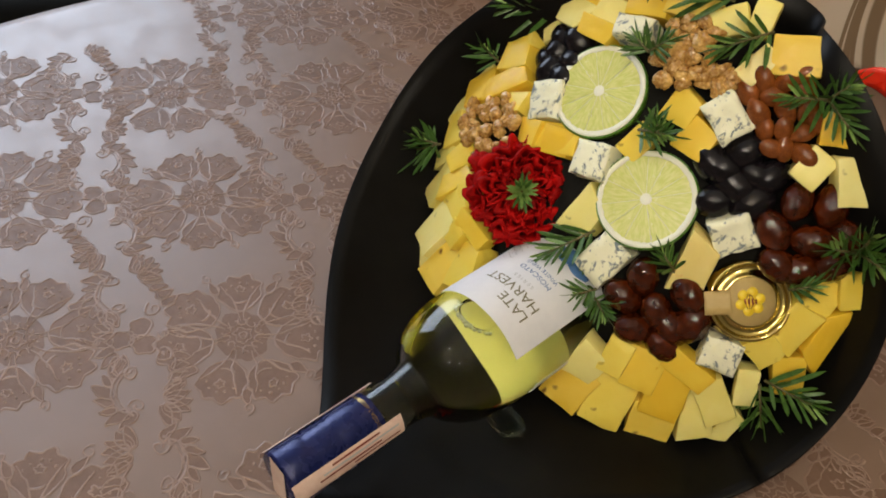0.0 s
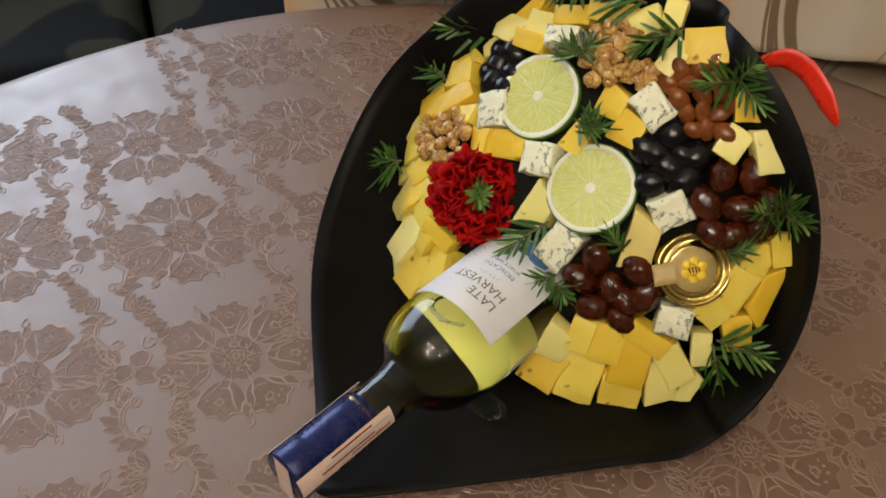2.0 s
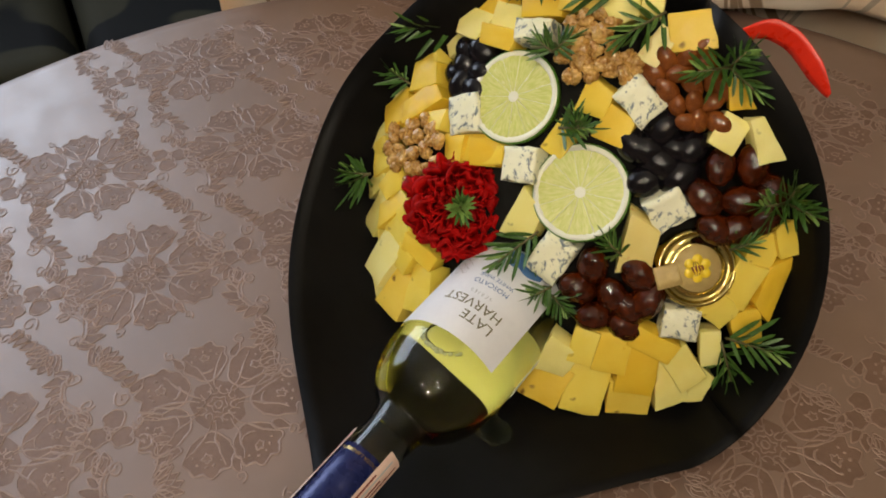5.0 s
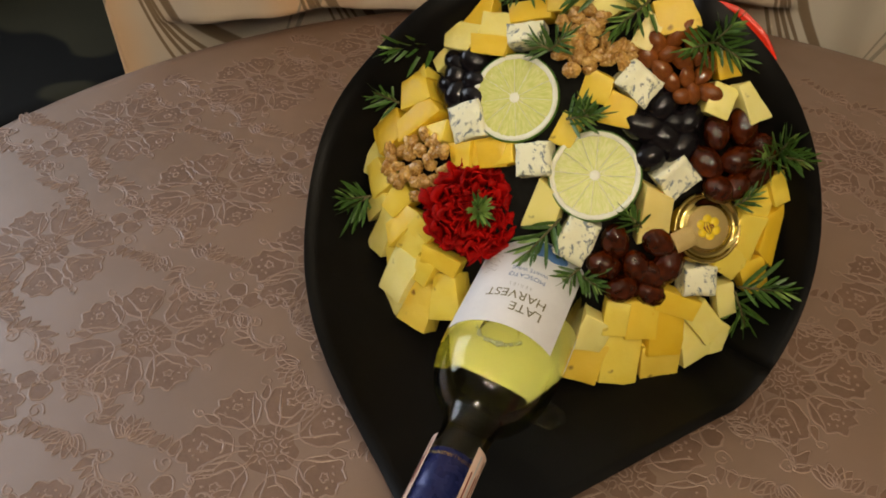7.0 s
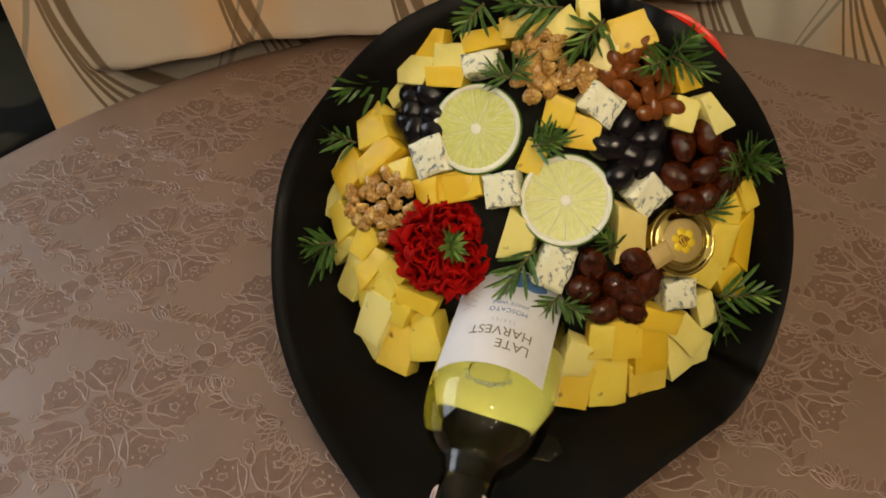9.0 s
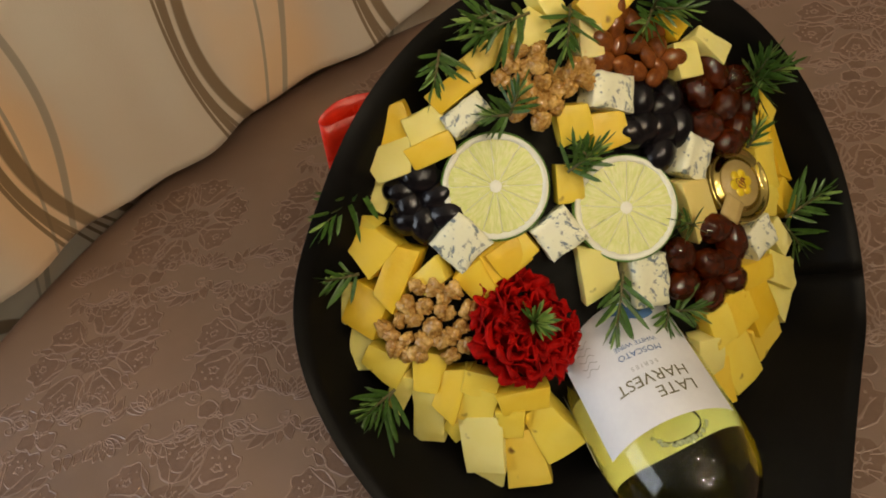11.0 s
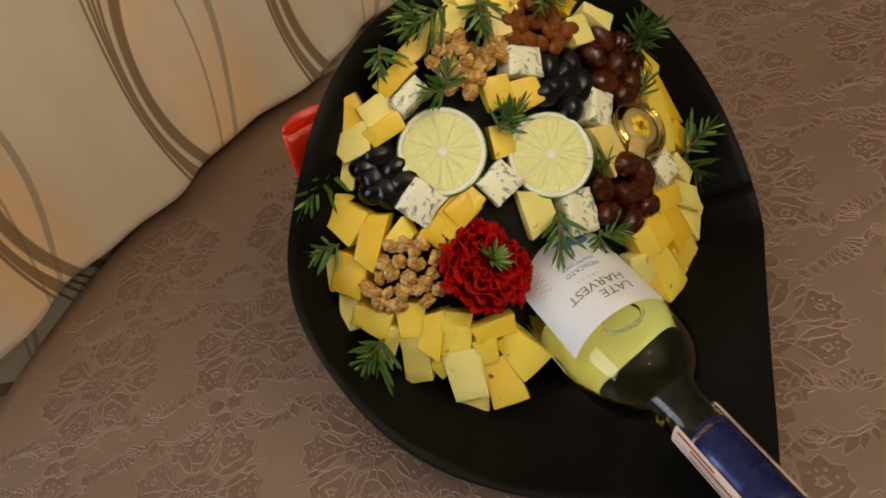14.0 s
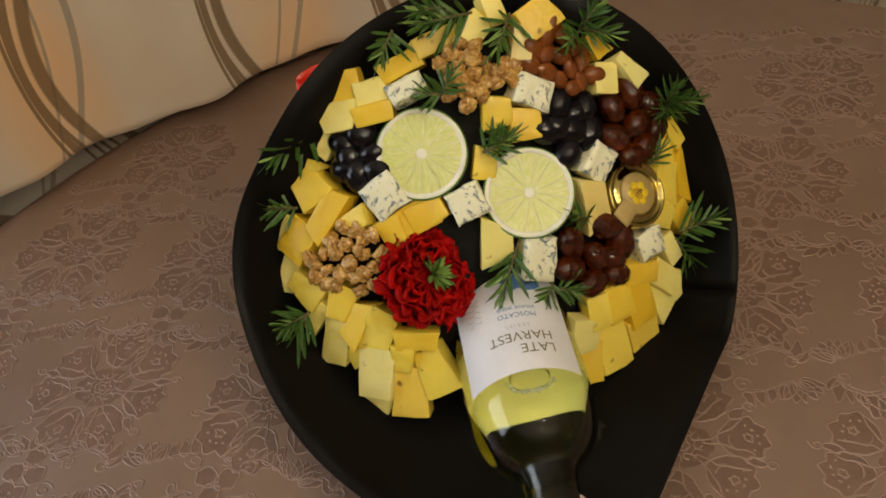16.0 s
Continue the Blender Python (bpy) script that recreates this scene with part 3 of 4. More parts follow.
BASE = Vector((0.01, 0.195, 0.0032))


def wrap_point(s, t):
    a = 2 * math.pi * t
    r = rim(a)
    p = r.lerp(BASE, s)
    p.z = BASE.z + (r.z - BASE.z) * (1 - s) ** (2.2 + 9 * max(0.0, 1 - r.z / 0.035)) + 0.0004 * math.sin(9 * a + 4 * s) * s * (1 - s) * 4
    return p


def back_point(s, t):
    r = rim(2 * math.pi * t)
    q = Vector((BASE.x + 0.80 * (r.x - BASE.x), BASE.y + 0.80 * (r.y - BASE.y), 0.0015))
    p = r.lerp(q, s)
    p += Vector((r.x - BASE.x, r.y - BASE.y, 0)) * 0.06 * math.sin(math.pi * s)
    return p


wrap = empty("bouquet_wrap", Matrix.Identity(4), "matte black paper wrap opened round the cheese bouquet", "wrapping paper")
thicken(part("front_sheet", sheet(wrap_point, 24, 160), PAPER, wrap), 0.0006, 0.0)
thicken(part("back_sheet", sheet(back_point, 8, 160), PAPER, wrap), 0.0006, 0.0)


def mound_point(s, t):
    a = 2 * math.pi * t
    u, v = 0.128 * s * math.cos(a) - 0.004, 0.112 * s * math.sin(a) - 0.006
    p = HC + u * HU + v * HV + (dome(u, v) - 0.011 - 0.03 * s ** 6) * HN
    p.z = max(p.z, 0.006)
    return p


def mound_back(s, t):
    a = 2 * math.pi * t
    p = Vector(mound_point(1, t))
    q = Vector((0.01 + 0.06 * math.cos(a), 0.14 + 0.03 * math.sin(a), 0.006))
    return p.lerp(q, s)


part("filling", sheet(mound_point, 16, 64), SHADE_TISSUE, wrap, "black tissue filling")
part("filling", sheet(mound_back, 4, 64), SHADE_TISSUE, wrap, "black tissue filling")

# ---------- wine bottle, lying with its neck towards the room ----------
BR, BX, BZ = 0.0386, 0.0012, 0.0436
bottle = empty("wine_bottle", Matrix.Translation((BX, 0.0, BZ)) @ pose(0, 0, 0, 90), "clear glass bottle of white wine with white label and navy cap", "wine bottle")
# local z runs from the base to the neck: world -y
GL = [(0.0, -0.150), (0.030, -0.152), (0.0365, -0.149), (BR, -0.142), (BR, -0.008), (0.0384, 0.004), (0.0372, 0.014), (0.0345, 0.024), (0.0305, 0.032), (0.0245, 0.0395), (0.0195, 0.0435), (0.0172, 0.0455), (0.0170, 0.0480), (0.0160, 0.0500), (0.0150, 0.058), (0.0145, 0.080), (0.0143, 0.125), (0.0, 0.1255)]
part("glass", spin(GL, 64, False), GLASS, bottle)
part("wine", spin([(0.0, -0.142)] + [(r - 0.0022, z + (0.004 if z < -0.1 else 0)) for r, z in GL[1:14]] + [(0.0, 0.0502)], 64, False), WINE, bottle)
part("cap", spin([(0.0158, 0.076), (0.0161, 0.0765), (0.0161, 0.100)] + [(0.0161 - 0.0007 * (k % 2), 0.100 + 0.0022 * k) for k in range(1, 8)] + [(0.0164, 0.118), (0.0164, 0.133), (0.0155, 0.1345), (0.002, 0.135)], 48), CAP, bottle)


def on_bottle(r):
    """Lays (x, y) of a label on the bottle: x round it, y along it towards the neck."""
    def shape(x, y):
        a = x / r
        return Vector((-r * math.sin(a), r * math.cos(a), y))
    return shape


for ob in bottle.children:
    if ob.name.startswith(("glass", "wine")):
        ob.visible_shadow = False
lab = on_bottle(BR + 0.0004)
label = part("label", sheet(lambda s, t: lab(-0.0360 + 0.077 * s, -0.112 + 0.113 * t), 40, 12), LABEL, bottle, "white paper label with grey print")
under = on_bottle(-BR - 0.0003)
part("back_label", sheet(lambda s, t: under(-0.056 + 0.112 * s, -0.115 + 0.101 * t), 40, 12), LABEL, bottle, "white back label under the bottle")
ink = on_bottle(BR + 0.0007)
for text, x, y, size, m in (("LATE", -0.0205, -0.0180, 0.0095, INK), ("HARVEST", -0.0205, -0.0275, 0.0095, INK), ("S E R I E S", -0.008, -0.0335, 0.0036, INK_GREY), ("MOSCATO", -0.014, -0.0425, 0.0050, INK_BLUE), ("WHITE WINE", -0.014, -0.0480, 0.0040, INK_BLUE)):
    writing(text, size, m, "print", label, lambda a, b, x=x, y=y: ink(x + a, y + b))
for k, (x, y, w, h) in enumerate(((-0.022, -0.066, 0.018, 0.011), (-0.015, -0.070, 0.020, 0.008), (-0.008, -0.064, 0.010, 0.006))):
    part("print", sheet(lambda s, t: ink(x + w * s, y + h * (t - 0.5) * math.sin(math.pi * (0.08 + 0.84 * s))), 10, 3), INK_BLUE, label, "blue brush mark")
for k in range(5):
    part("print", sheet(lambda s, t, k=k: ink(0.020 + 0.010 * s, -0.045 - 0.004 * k + 0.0012 * math.sin(9 * s + k) + 0.0006 * t), 12, 1), INK_GREY, label, "faint grey scrollwork")
# excise strip over the cap
capr = on_bottle(0.0168)


def strip_side(x0):
    return part("excise_strip", sheet(lambda s, t: capr(x0 + 0.0125 * s, 0.067 + 0.0685 * t), 8, 14), STRIP, bottle, "pale pink paper strip glued over the cap")


for x0 in (-0.0262, 0.0138):
    st = strip_side(x0)
    for k in range(4):
        sp = on_bottle(0.01695)
        part("print", sheet(lambda s, t, k=k: sp(x0 + 0.0022 + 0.0024 * k + 0.0011 * s, 0.070 + 0.012 * (k % 2) + (0.030 + 0.009 * (k % 3)) * t), 2, 8), MAROON if k != 2 else INK_GREY, st)
part("excise_strip", sheet(lambda s, t: Vector(((s - 0.5) * 0.0125, (t - 0.5) * 0.033, 0.1356)), 4, 4), STRIP, bottle)
gold = on_bottle(0.01635)
writing("MENDOZA | ARGENTINA", 0.0030, BRASS, "print", bottle, lambda a, b: gold(-0.0195 + a, 0.0792 + b), "small gold lettering round the cap")
# froth round the air bubble under the glass
bub = bmesh.new()
bmesh.ops.create_icosphere(bub, subdivisions=2, radius=0.0011)
bubble = None
inside = on_bottle(BR - 0.0036)
for k in range(46):
    a = math.pi * (0.02 + 0.96 * ((k * 0.618) % 1.0))
    rr = random.uniform(0.92, 1.12)
    p = inside(rr * 0.0125 * math.cos(a), 0.0035 + rr * 0.0095 * math.sin(a))
    m = Matrix.Translation(p) @ Matrix.Diagonal((*[random.choice((0.4, 0.55, 0.7, 1.0, 1.25))] * 3, 1))
    if bubble is None:
        bubble = part("bubble", bub, FROTH, bottle)
        bubble.matrix_local = m
    else:
        again("bubble", bubble.data, bottle, m)

pocket = bmesh.new()
bmesh.ops.create_uvsphere(pocket, u_segments=32, v_segments=16, radius=1)
for v in pocket.verts:
    q = inside(v.co.x * 0.0118, 0.0030 + v.co.y * 0.0092)
    v.co = q * (1 - 0.05 * (1 - v.co.z)) if v.co.z < 0 else q
    v.co.z = q.z
pocket_ob = part("air_pocket", pocket, AIR, bottle)
pocket_ob.visible_shadow = False

# crumpled clear film beside the bottle
film_bm = bmesh.new()
bmesh.ops.create_icosphere(film_bm, subdivisions=3, radius=1)
for v in film_bm.verts:
    v.co *= 1 + 0.45 * noise.noise(v.co * 2.3 + Vector((4, 1, 2)))
    v.co = Vector((v.co.x * 0.013, v.co.y * 0.009, v.co.z * 0.0022))
film_ob = tagged(part("plastic_film", film_bm, CLEAR, smooth=False), "crumpled scrap of clear plastic film on the paper", "plastic film")
film_ob.location = (0.0330, 0.0000, 0.0075)

# ---------- red ribbon tied behind the wrap ----------
ribbon = empty("ribbon_bow", Matrix.Identity(4), "glossy red satin ribbon bow tied behind the wrap", "ribbon")


def strap(points, width, up, name):
    pts = [Vector(p) for p in points]

    def fn(s, t):
        k = s * (len(pts) - 1)
        i = min(int(k), len(pts) - 2)
        f = k - i
        a, b, c, d = pts[max(i - 1, 0)], pts[i], pts[i + 1], pts[min(i + 2, len(pts) - 1)]
        p = 0.5 * ((2 * b) + (c - a) * f + (2 * a - 5 * b + 4 * c - d) * f * f + (3 * b - a - 3 * c + d) * f ** 3)
        w = width * (1 - 0.75 * max(0.0, s - 0.8) / 0.2) if name == "tail" else width
        return p + Vector(up) * w * (t - 0.5)
    thicken(part(name, sheet(fn, 28, 3), RIBBON, ribbon), 0.0005, 0.0)


strap([(0.01, 0.235, 0.12), (0.052, 0.250, 0.164), (0.073, 0.255, 0.167), (0.094, 0.250, 0.157), (0.111, 0.245, 0.144)], 0.015, (0.25, 0.1, 0.96), "tail")
strap([(0.0, 0.225, 0.12), (0.044, 0.252, 0.146), (0.052, 0.245, 0.150), (0.03, 0.235, 0.11), (0.0, 0.225, 0.12)], 0.014, (0, 0.2, 0.98), "loop")
strap([(0.0, 0.225, 0.12), (-0.084, 0.246, 0.133), (-0.111, 0.238, 0.135), (-0.113, 0.231, 0.130), (-0.080, 0.234, 0.126), (0.0, 0.22, 0.11)], 0.036, (0.15, 0.1, 0.98), "loop")
part("knot", box(0.022, 0.014, 0.02, (0, 0.215, 0.120), 0.005, 3), RIBBON, ribbon)

# ---------- cheese ----------
CHEESE_WORDS = {GOLD: "golden yellow firm cheese piece", BUTTER: "butter yellow cheese slice", PALE: "pale creamy cheese slice", HERB: "yellow cheese slice flecked with brown herbs", FLECK: "pale cheese slice with dark specks", CHILI: "pale cheese wedge with orange chili flecks"}


def cheese(mat, u, v, w, h, turn, taper, thick, lift):
    """A cut slab, a trapezium in plan, with softened, slightly uneven faces."""
    w, h, thick = 1.22 * max(w, 0.010), 1.22 * max(h, 0.010), 1.6 * thick
    bm = box(w, h, thick, (0, 0, -thick / 2), 0.0)
    bmesh.ops.subdivide_edges(bm, edges=bm.edges[:], cuts=2, use_grid_fill=True)
    seed = Vector((u * 90, v * 90, w * 500))
    for p in bm.verts:
        q = p.co.copy()
        p.co.x = q.x * (1 + (taper - 1) * (q.y / h + 0.5)) / (0.5 + 0.5 * taper)
        p.co += Vector((noise.noise(q * 70 + seed), noise.noise(q * 70 - seed), noise.noise(q * 90 + 2 * seed))) * 0.0011
    edges = [e for e in bm.edges if e.calc_face_angle(0) > 0.8]
    bmesh.ops.bevel(bm, geom=edges, offset=0.0007, segments=2, affect="EDGES", profile=0.5)
    ob = part("cheese_piece", bm, mat)
    for p in ob.data.polygons:
        p.use_smooth = True
    ob.data.set_sharp_from_angle(angle=radians(38))
    ob.matrix_world = head(u, v, lift, turn, random.uniform(-9, 9), random.uniform(-9, 9))
    return tagged(ob, CHEESE_WORDS[mat], "cheese", "cheese pieces round the bouquet")


def blue_cheese(u, v, w, h, turn, thick, lift):
    """A crumbly cube with broken edges."""
    bm = box(w * 1.0, h * 1.0, thick, (0, 0, -thick / 2))
    bmesh.ops.subdivide_edges(bm, edges=bm.edges[:], cuts=7, use_grid_fill=True)
    seed = Vector((u * 70, v * 70, 3.0))
    for p in bm.verts:
        q = p.co.copy()
        p.co += Vector((noise.noise(q * 110 + seed), noise.noise(q * 110 - seed), noise.noise(q * 110 + seed * 2))) * 0.0012
        p.co += Vector((noise.noise(q * 420 + seed), noise.noise(q * 420 - seed), noise.noise(q * 420 + seed * 2))) * 0.0006
        far = max(abs(q.x) / w, abs(q.y) / h) * 2
        if far > 0.95 and q.z > -thick * 0.1:
            p.co.z -= 0.0012
            p.co.x *= 0.97
            p.co.y *= 0.97
    ob = part("blue_cheese_cube", bm, BLUE)
    ob.data.set_sharp_from_angle(angle=radians(50))
    ob.matrix_world = head(u, v, lift, turn, random.uniform(-6, 6), random.uniform(-6, 6))
    return tagged(ob, "crumbly white cheese cube with blue mould veins", "blue cheese", "blue cheese cubes")


cheese(GOLD, -0.0879, 0.0856, 0.0186, 0.0159, -4, 0.93, 0.012, 0.000)
cheese(PALE, -0.0711, 0.0797, 0.0179, 0.0123, 3, 0.96, 0.012, 0.000)
cheese(GOLD, -0.0520, 0.0916, 0.0222, 0.0096, 17, 1.06, 0.012, 0.000)
cheese(HERB, -0.0278, 0.1020, 0.0247, 0.0104, 15, 0.98, 0.012, 0.000)
cheese(GOLD, -0.0728, 0.0662, 0.0206, 0.0079, 3, 1.12, 0.011, 0.002)
cheese(FLECK, -0.0935, 0.0680, 0.0194, 0.0149, -2, 1.59, 0.009, 0.003)
cheese(BUTTER, -0.1077, 0.0736, 0.0205, 0.0096, 41, 1.09, 0.010, 0.000)
cheese(PALE, -0.1054, 0.0545, 0.0165, 0.0072, 46, 0.77, 0.009, -0.002)
cheese(BUTTER, -0.1250, 0.0421, 0.0157, 0.0147, 11, 0.58, 0.010, 0.000)
cheese(GOLD, -0.1200, 0.0283, 0.0179, 0.0198, 28, 0.72, 0.014, 0.002)
cheese(GOLD, -0.1126, 0.0100, 0.0280, 0.0129, 47, 0.76, 0.010, 0.003)
cheese(BUTTER, -0.0970, 0.0039, 0.0153, 0.0113, 21, 1.60, 0.009, 0.002)
cheese(GOLD, -0.0756, -0.0064, 0.0134, 0.0161, 17, 1.32, 0.012, 0.000)
cheese(GOLD, -0.0549, 0.0008, 0.0155, 0.0140, 18, 1.03, 0.012, -0.001)
cheese(PALE, -0.1469, 0.0038, 0.0186, 0.0164, 42, 0.99, 0.010, -0.003)
cheese(GOLD, -0.1345, -0.0047, 0.0217, 0.0187, 45, 1.02, 0.013, 0.001)
cheese(PALE, -0.1477, -0.0284, 0.0199, 0.0070, 62, 1.33, 0.008, -0.003)
cheese(BUTTER, -0.1370, -0.0376, 0.0138, 0.0205, 43, 0.60, 0.012, 0.000)
cheese(PALE, -0.1365, -0.0575, 0.0208, 0.0092, 42, 0.76, 0.009, -0.004)
cheese(BUTTER, -0.1160, -0.0472, 0.0137, 0.0192, -29, 1.61, 0.009, 0.000)
cheese(PALE, -0.1265, -0.0742, 0.0272, 0.0151, 68, 1.11, 0.012, -0.004)
cheese(GOLD, -0.1092, -0.0613, 0.0234, 0.0127, 54, 0.58, 0.009, 0.000)
cheese(BUTTER, -0.1144, -0.0852, 0.0114, 0.0110, 28, 0.56, 0.008, -0.005)
cheese(BUTTER, -0.0980, -0.0723, 0.0175, 0.0165, 58, 1.20, 0.009, 0.000)
cheese(FLECK, -0.1031, -0.0959, 0.0193, 0.0277, -13, 1.17, 0.012, 0.000)
cheese(PALE, -0.1069, -0.1145, 0.0168, 0.0169, 65, 1.01, 0.009, -0.006)
cheese(HERB, -0.0844, -0.1116, 0.0174, 0.0269, -9, 0.67, 0.011, -0.003)
cheese(BUTTER, -0.0662, -0.0992, 0.0176, 0.0261, 19, 0.63, 0.011, -0.001)
cheese(BUTTER, -0.0849, -0.0882, 0.0116, 0.0146, -14, 1.53, 0.008, 0.001)
cheese(BUTTER, -0.0924, -0.0610, 0.0163, 0.0110, -33, 1.07, 0.009, 0.001)
cheese(GOLD, -0.0736, -0.0767, 0.0236, 0.0067, -9, 1.17, 0.008, 0.002)
cheese(HERB, 0.0337, -0.1179, 0.0241, 0.0213, 84, 1.09, 0.010, -0.003)
cheese(PALE, 0.0345, -0.0984, 0.0203, 0.0175, 79, 1.44, 0.009, 0.001)
cheese(BUTTER, 0.0570, -0.1133, 0.0266, 0.0214, 95, 1.09, 0.010, -0.003)
cheese(HERB, 0.0837, -0.1148, 0.0249, 0.0218, 103, 1.10, 0.011, -0.004)
cheese(GOLD, 0.0799, -0.0890, 0.0268, 0.0194, 101, 0.96, 0.010, 0.000)
cheese(BUTTER, 0.0462, -0.0839, 0.0189, 0.0130, 95, 1.10, 0.009, 0.002)
cheese(GOLD, 0.0618, -0.0819, 0.0220, 0.0172, 100, 0.99, 0.009, 0.001)
cheese(GOLD, 0.0817, -0.0686, 0.0121, 0.0229, 79, 1.02, 0.009, 0.002)
cheese(PALE, 0.1018, -0.0941, 0.0241, 0.0162, 110, 1.69, 0.009, -0.004)
cheese(PALE, 0.1021, -0.0781, 0.0153, 0.0229, 51, 1.02, 0.011, 0.000)
cheese(PALE, 0.1175, -0.0904, 0.0182, 0.0100, 86, 1.59, 0.008, -0.005)
cheese(FLECK, 0.1118, -0.0618, 0.0083, 0.0186, 23, 1.15, 0.009, -0.001)
cheese(GOLD, 0.1247, -0.0431, 0.0141, 0.0189, 30, 1.32, 0.009, 0.000)
cheese(BUTTER, 0.1064, -0.0360, 0.0145, 0.0162, 67, 0.98, 0.010, 0.001)
cheese(BUTTER, 0.1113, -0.0172, 0.0232, 0.0154, 84, 0.95, 0.010, 0.001)
cheese(GOLD, 0.1273, -0.0145, 0.0278, 0.0111, 92, 0.56, 0.009, 0.000)
cheese(BUTTER, 0.1152, 0.0039, 0.0190, 0.0138, 86, 0.86, 0.009, -0.001)
cheese(BUTTER, 0.1219, 0.0155, 0.0086, 0.0173, 33, 1.10, 0.009, 0.002)
cheese(CHILI, 0.0535, -0.0136, 0.0255, 0.0156, 98, 1.64, 0.010, 0.003)
cheese(FLECK, -0.0136, -0.0235, 0.0210, 0.0162, 82, 1.82, 0.009, 0.001)
cheese(PALE, 0.0722, 0.0615, 0.0154, 0.0134, 81, 1.09, 0.011, 0.004)
cheese(FLECK, 0.0925, 0.0667, 0.0170, 0.0217, 32, 1.13, 0.012, 0.006)
cheese(GOLD, 0.0748, 0.0853, 0.0142, 0.0203, 115, 1.01, 0.014, 0.005)
cheese(HERB, 0.0350, 0.1051, 0.0171, 0.0208, 115, 0.99, 0.014, 0.004)
cheese(CHILI, 0.0218, 0.0920, 0.0172, 0.0078, 75, 1.09, 0.010, 0.004)
cheese(GOLD, 0.0163, 0.0444, 0.0158, 0.0156, 83, 1.24, 0.013, 0.001)
cheese(GOLD, -0.0001, 0.0545, 0.0155, 0.0147, 84, 1.44, 0.013, 0.000)
cheese(BUTTER, -0.0118, 0.0262, 0.0165, 0.0120, 74, 1.10, 0.009, -0.004)
cheese(GOLD, -0.0615, 0.0007, 0.0148, 0.0342, 111, 0.79, 0.011, -0.002)
cheese(PALE, 0.0091, 0.1141, 0.0153, 0.0077, 99, 1.05, 0.009, 0.000)
cheese(GOLD, 0.0294, 0.1004, 0.0271, 0.0108, 47, 0.77, 0.012, 0.003)
cheese(PALE, -0.0039, 0.1050, 0.0150, 0.0120, 49, 1.25, 0.010, 0.001)
blue_cheese(-0.0756, 0.0166, 0.0241, 0.0233, 26, 0.016, 0.004)
blue_cheese(0.0240, 0.0622, 0.0184, 0.0240, 63, 0.016, 0.005)
blue_cheese(-0.0278, 0.0043, 0.0209, 0.0223, 106, 0.016, 0.004)
blue_cheese(0.0599, 0.0112, 0.0225, 0.0203, 50, 0.016, 0.004)
blue_cheese(0.0108, -0.0385, 0.0286, 0.0212, 76, 0.017, 0.005)
blue_cheese(0.0898, -0.0500, 0.0195, 0.0211, 101, 0.017, 0.005)
blue_cheese(-0.0505, 0.0779, 0.0231, 0.0131, 16, 0.016, 0.004)

# ---------- nuts and fruit ----------
ALMONDS = [(0.028, 0.087), (0.038, 0.093), (0.048, 0.092), (0.025, 0.078), (0.037, 0.083), (0.035, 0.072), (0.045, 0.080), (0.054, 0.086), (0.061, 0.082), (0.042, 0.067), (0.050, 0.071), (0.059, 0.075), (0.051, 0.060), (0.056, 0.063), (0.065, 0.065), (0.043, 0.098)]
OLIVES = [(-0.084, 0.055), (-0.094, 0.043), (-0.080, 0.043), (-0.090, 0.032), (-0.079, 0.033), (-0.095, 0.051), (-0.097, 0.036), (0.041, 0.052), (0.030, 0.038), (0.047, 0.034), (0.059, 0.047), (0.043, 0.022), (0.059, 0.031), (0.038, 0.038), (0.052, 0.044)]
DATES = [(0.076, 0.043), (0.091, 0.050), (0.075, 0.024), (0.093, 0.029), (0.106, 0.038), (0.096, 0.012), (0.107, 0.022), (0.087, 0.009), (0.034, -0.035), (0.031, -0.051), (0.051, -0.048), (0.046, -0.064), (0.069, -0.044), (0.064, -0.064), (0.059, -0.030), (0.062, -0.052)]
WALNUTS_A = [(-0.028, 0.088), (-0.022, 0.093), (-0.015, 0.098), (-0.025, 0.079), (-0.018, 0.085), (-0.009, 0.089), (-0.016, 0.071), (-0.010, 0.079), (-0.002, 0.083), (0.008, 0.081), (-0.017, 0.062), (-0.007, 0.066), (0.002, 0.072), (0.011, 0.073), (0.004, 0.078), (0.014, 0.079), (-0.011, 0.070), (-0.026, 0.070), (-0.014, 0.090), (-0.006, 0.095), (-0.018, 0.078), (-0.004, 0.074)]
WALNUTS_B = [(-0.104, 0.001), (-0.096, -0.001), (-0.087, -0.006), (-0.084, -0.018), (-0.112, -0.007), (-0.104, -0.010), (-0.096, -0.016), (-0.091, -0.026), (-0.119, -0.014), (-0.112, -0.015), (-0.104, -0.022), (-0.097, -0.029), (-0.126, -0.021), (-0.119, -0.025), (-0.111, -0.028), (-0.103, -0.030), (-0.122, -0.034), (-0.127, -0.029), (-0.101, -0.040), (-0.094, -0.009), (-0.091, -0.037), (-0.116, -0.034), (-0.128, -0.016)]


def pebble(rx, ry, rz, rough, freq, seed, point=0.0, sub=3):
    bm = bmesh.new()
    bmesh.ops.create_icosphere(bm, subdivisions=sub, radius=1)
    for v in bm.verts:
        q = v.co.copy()
        n = noise.noise(q * freq + Vector((seed, seed * 2, 1))) + 0.5 * noise.noise(q * freq * 2.3 + Vector((seed, 2, 1)))
        k = 1 + rough * n
        narrow = 1 - point * max(0.0, q.x) ** 2
        v.co = Vector((q.x * rx * (1 + 0.25 * point * max(0.0, q.x) ** 3), q.y * ry * narrow * k, q.z * rz * narrow * k))
    return bm


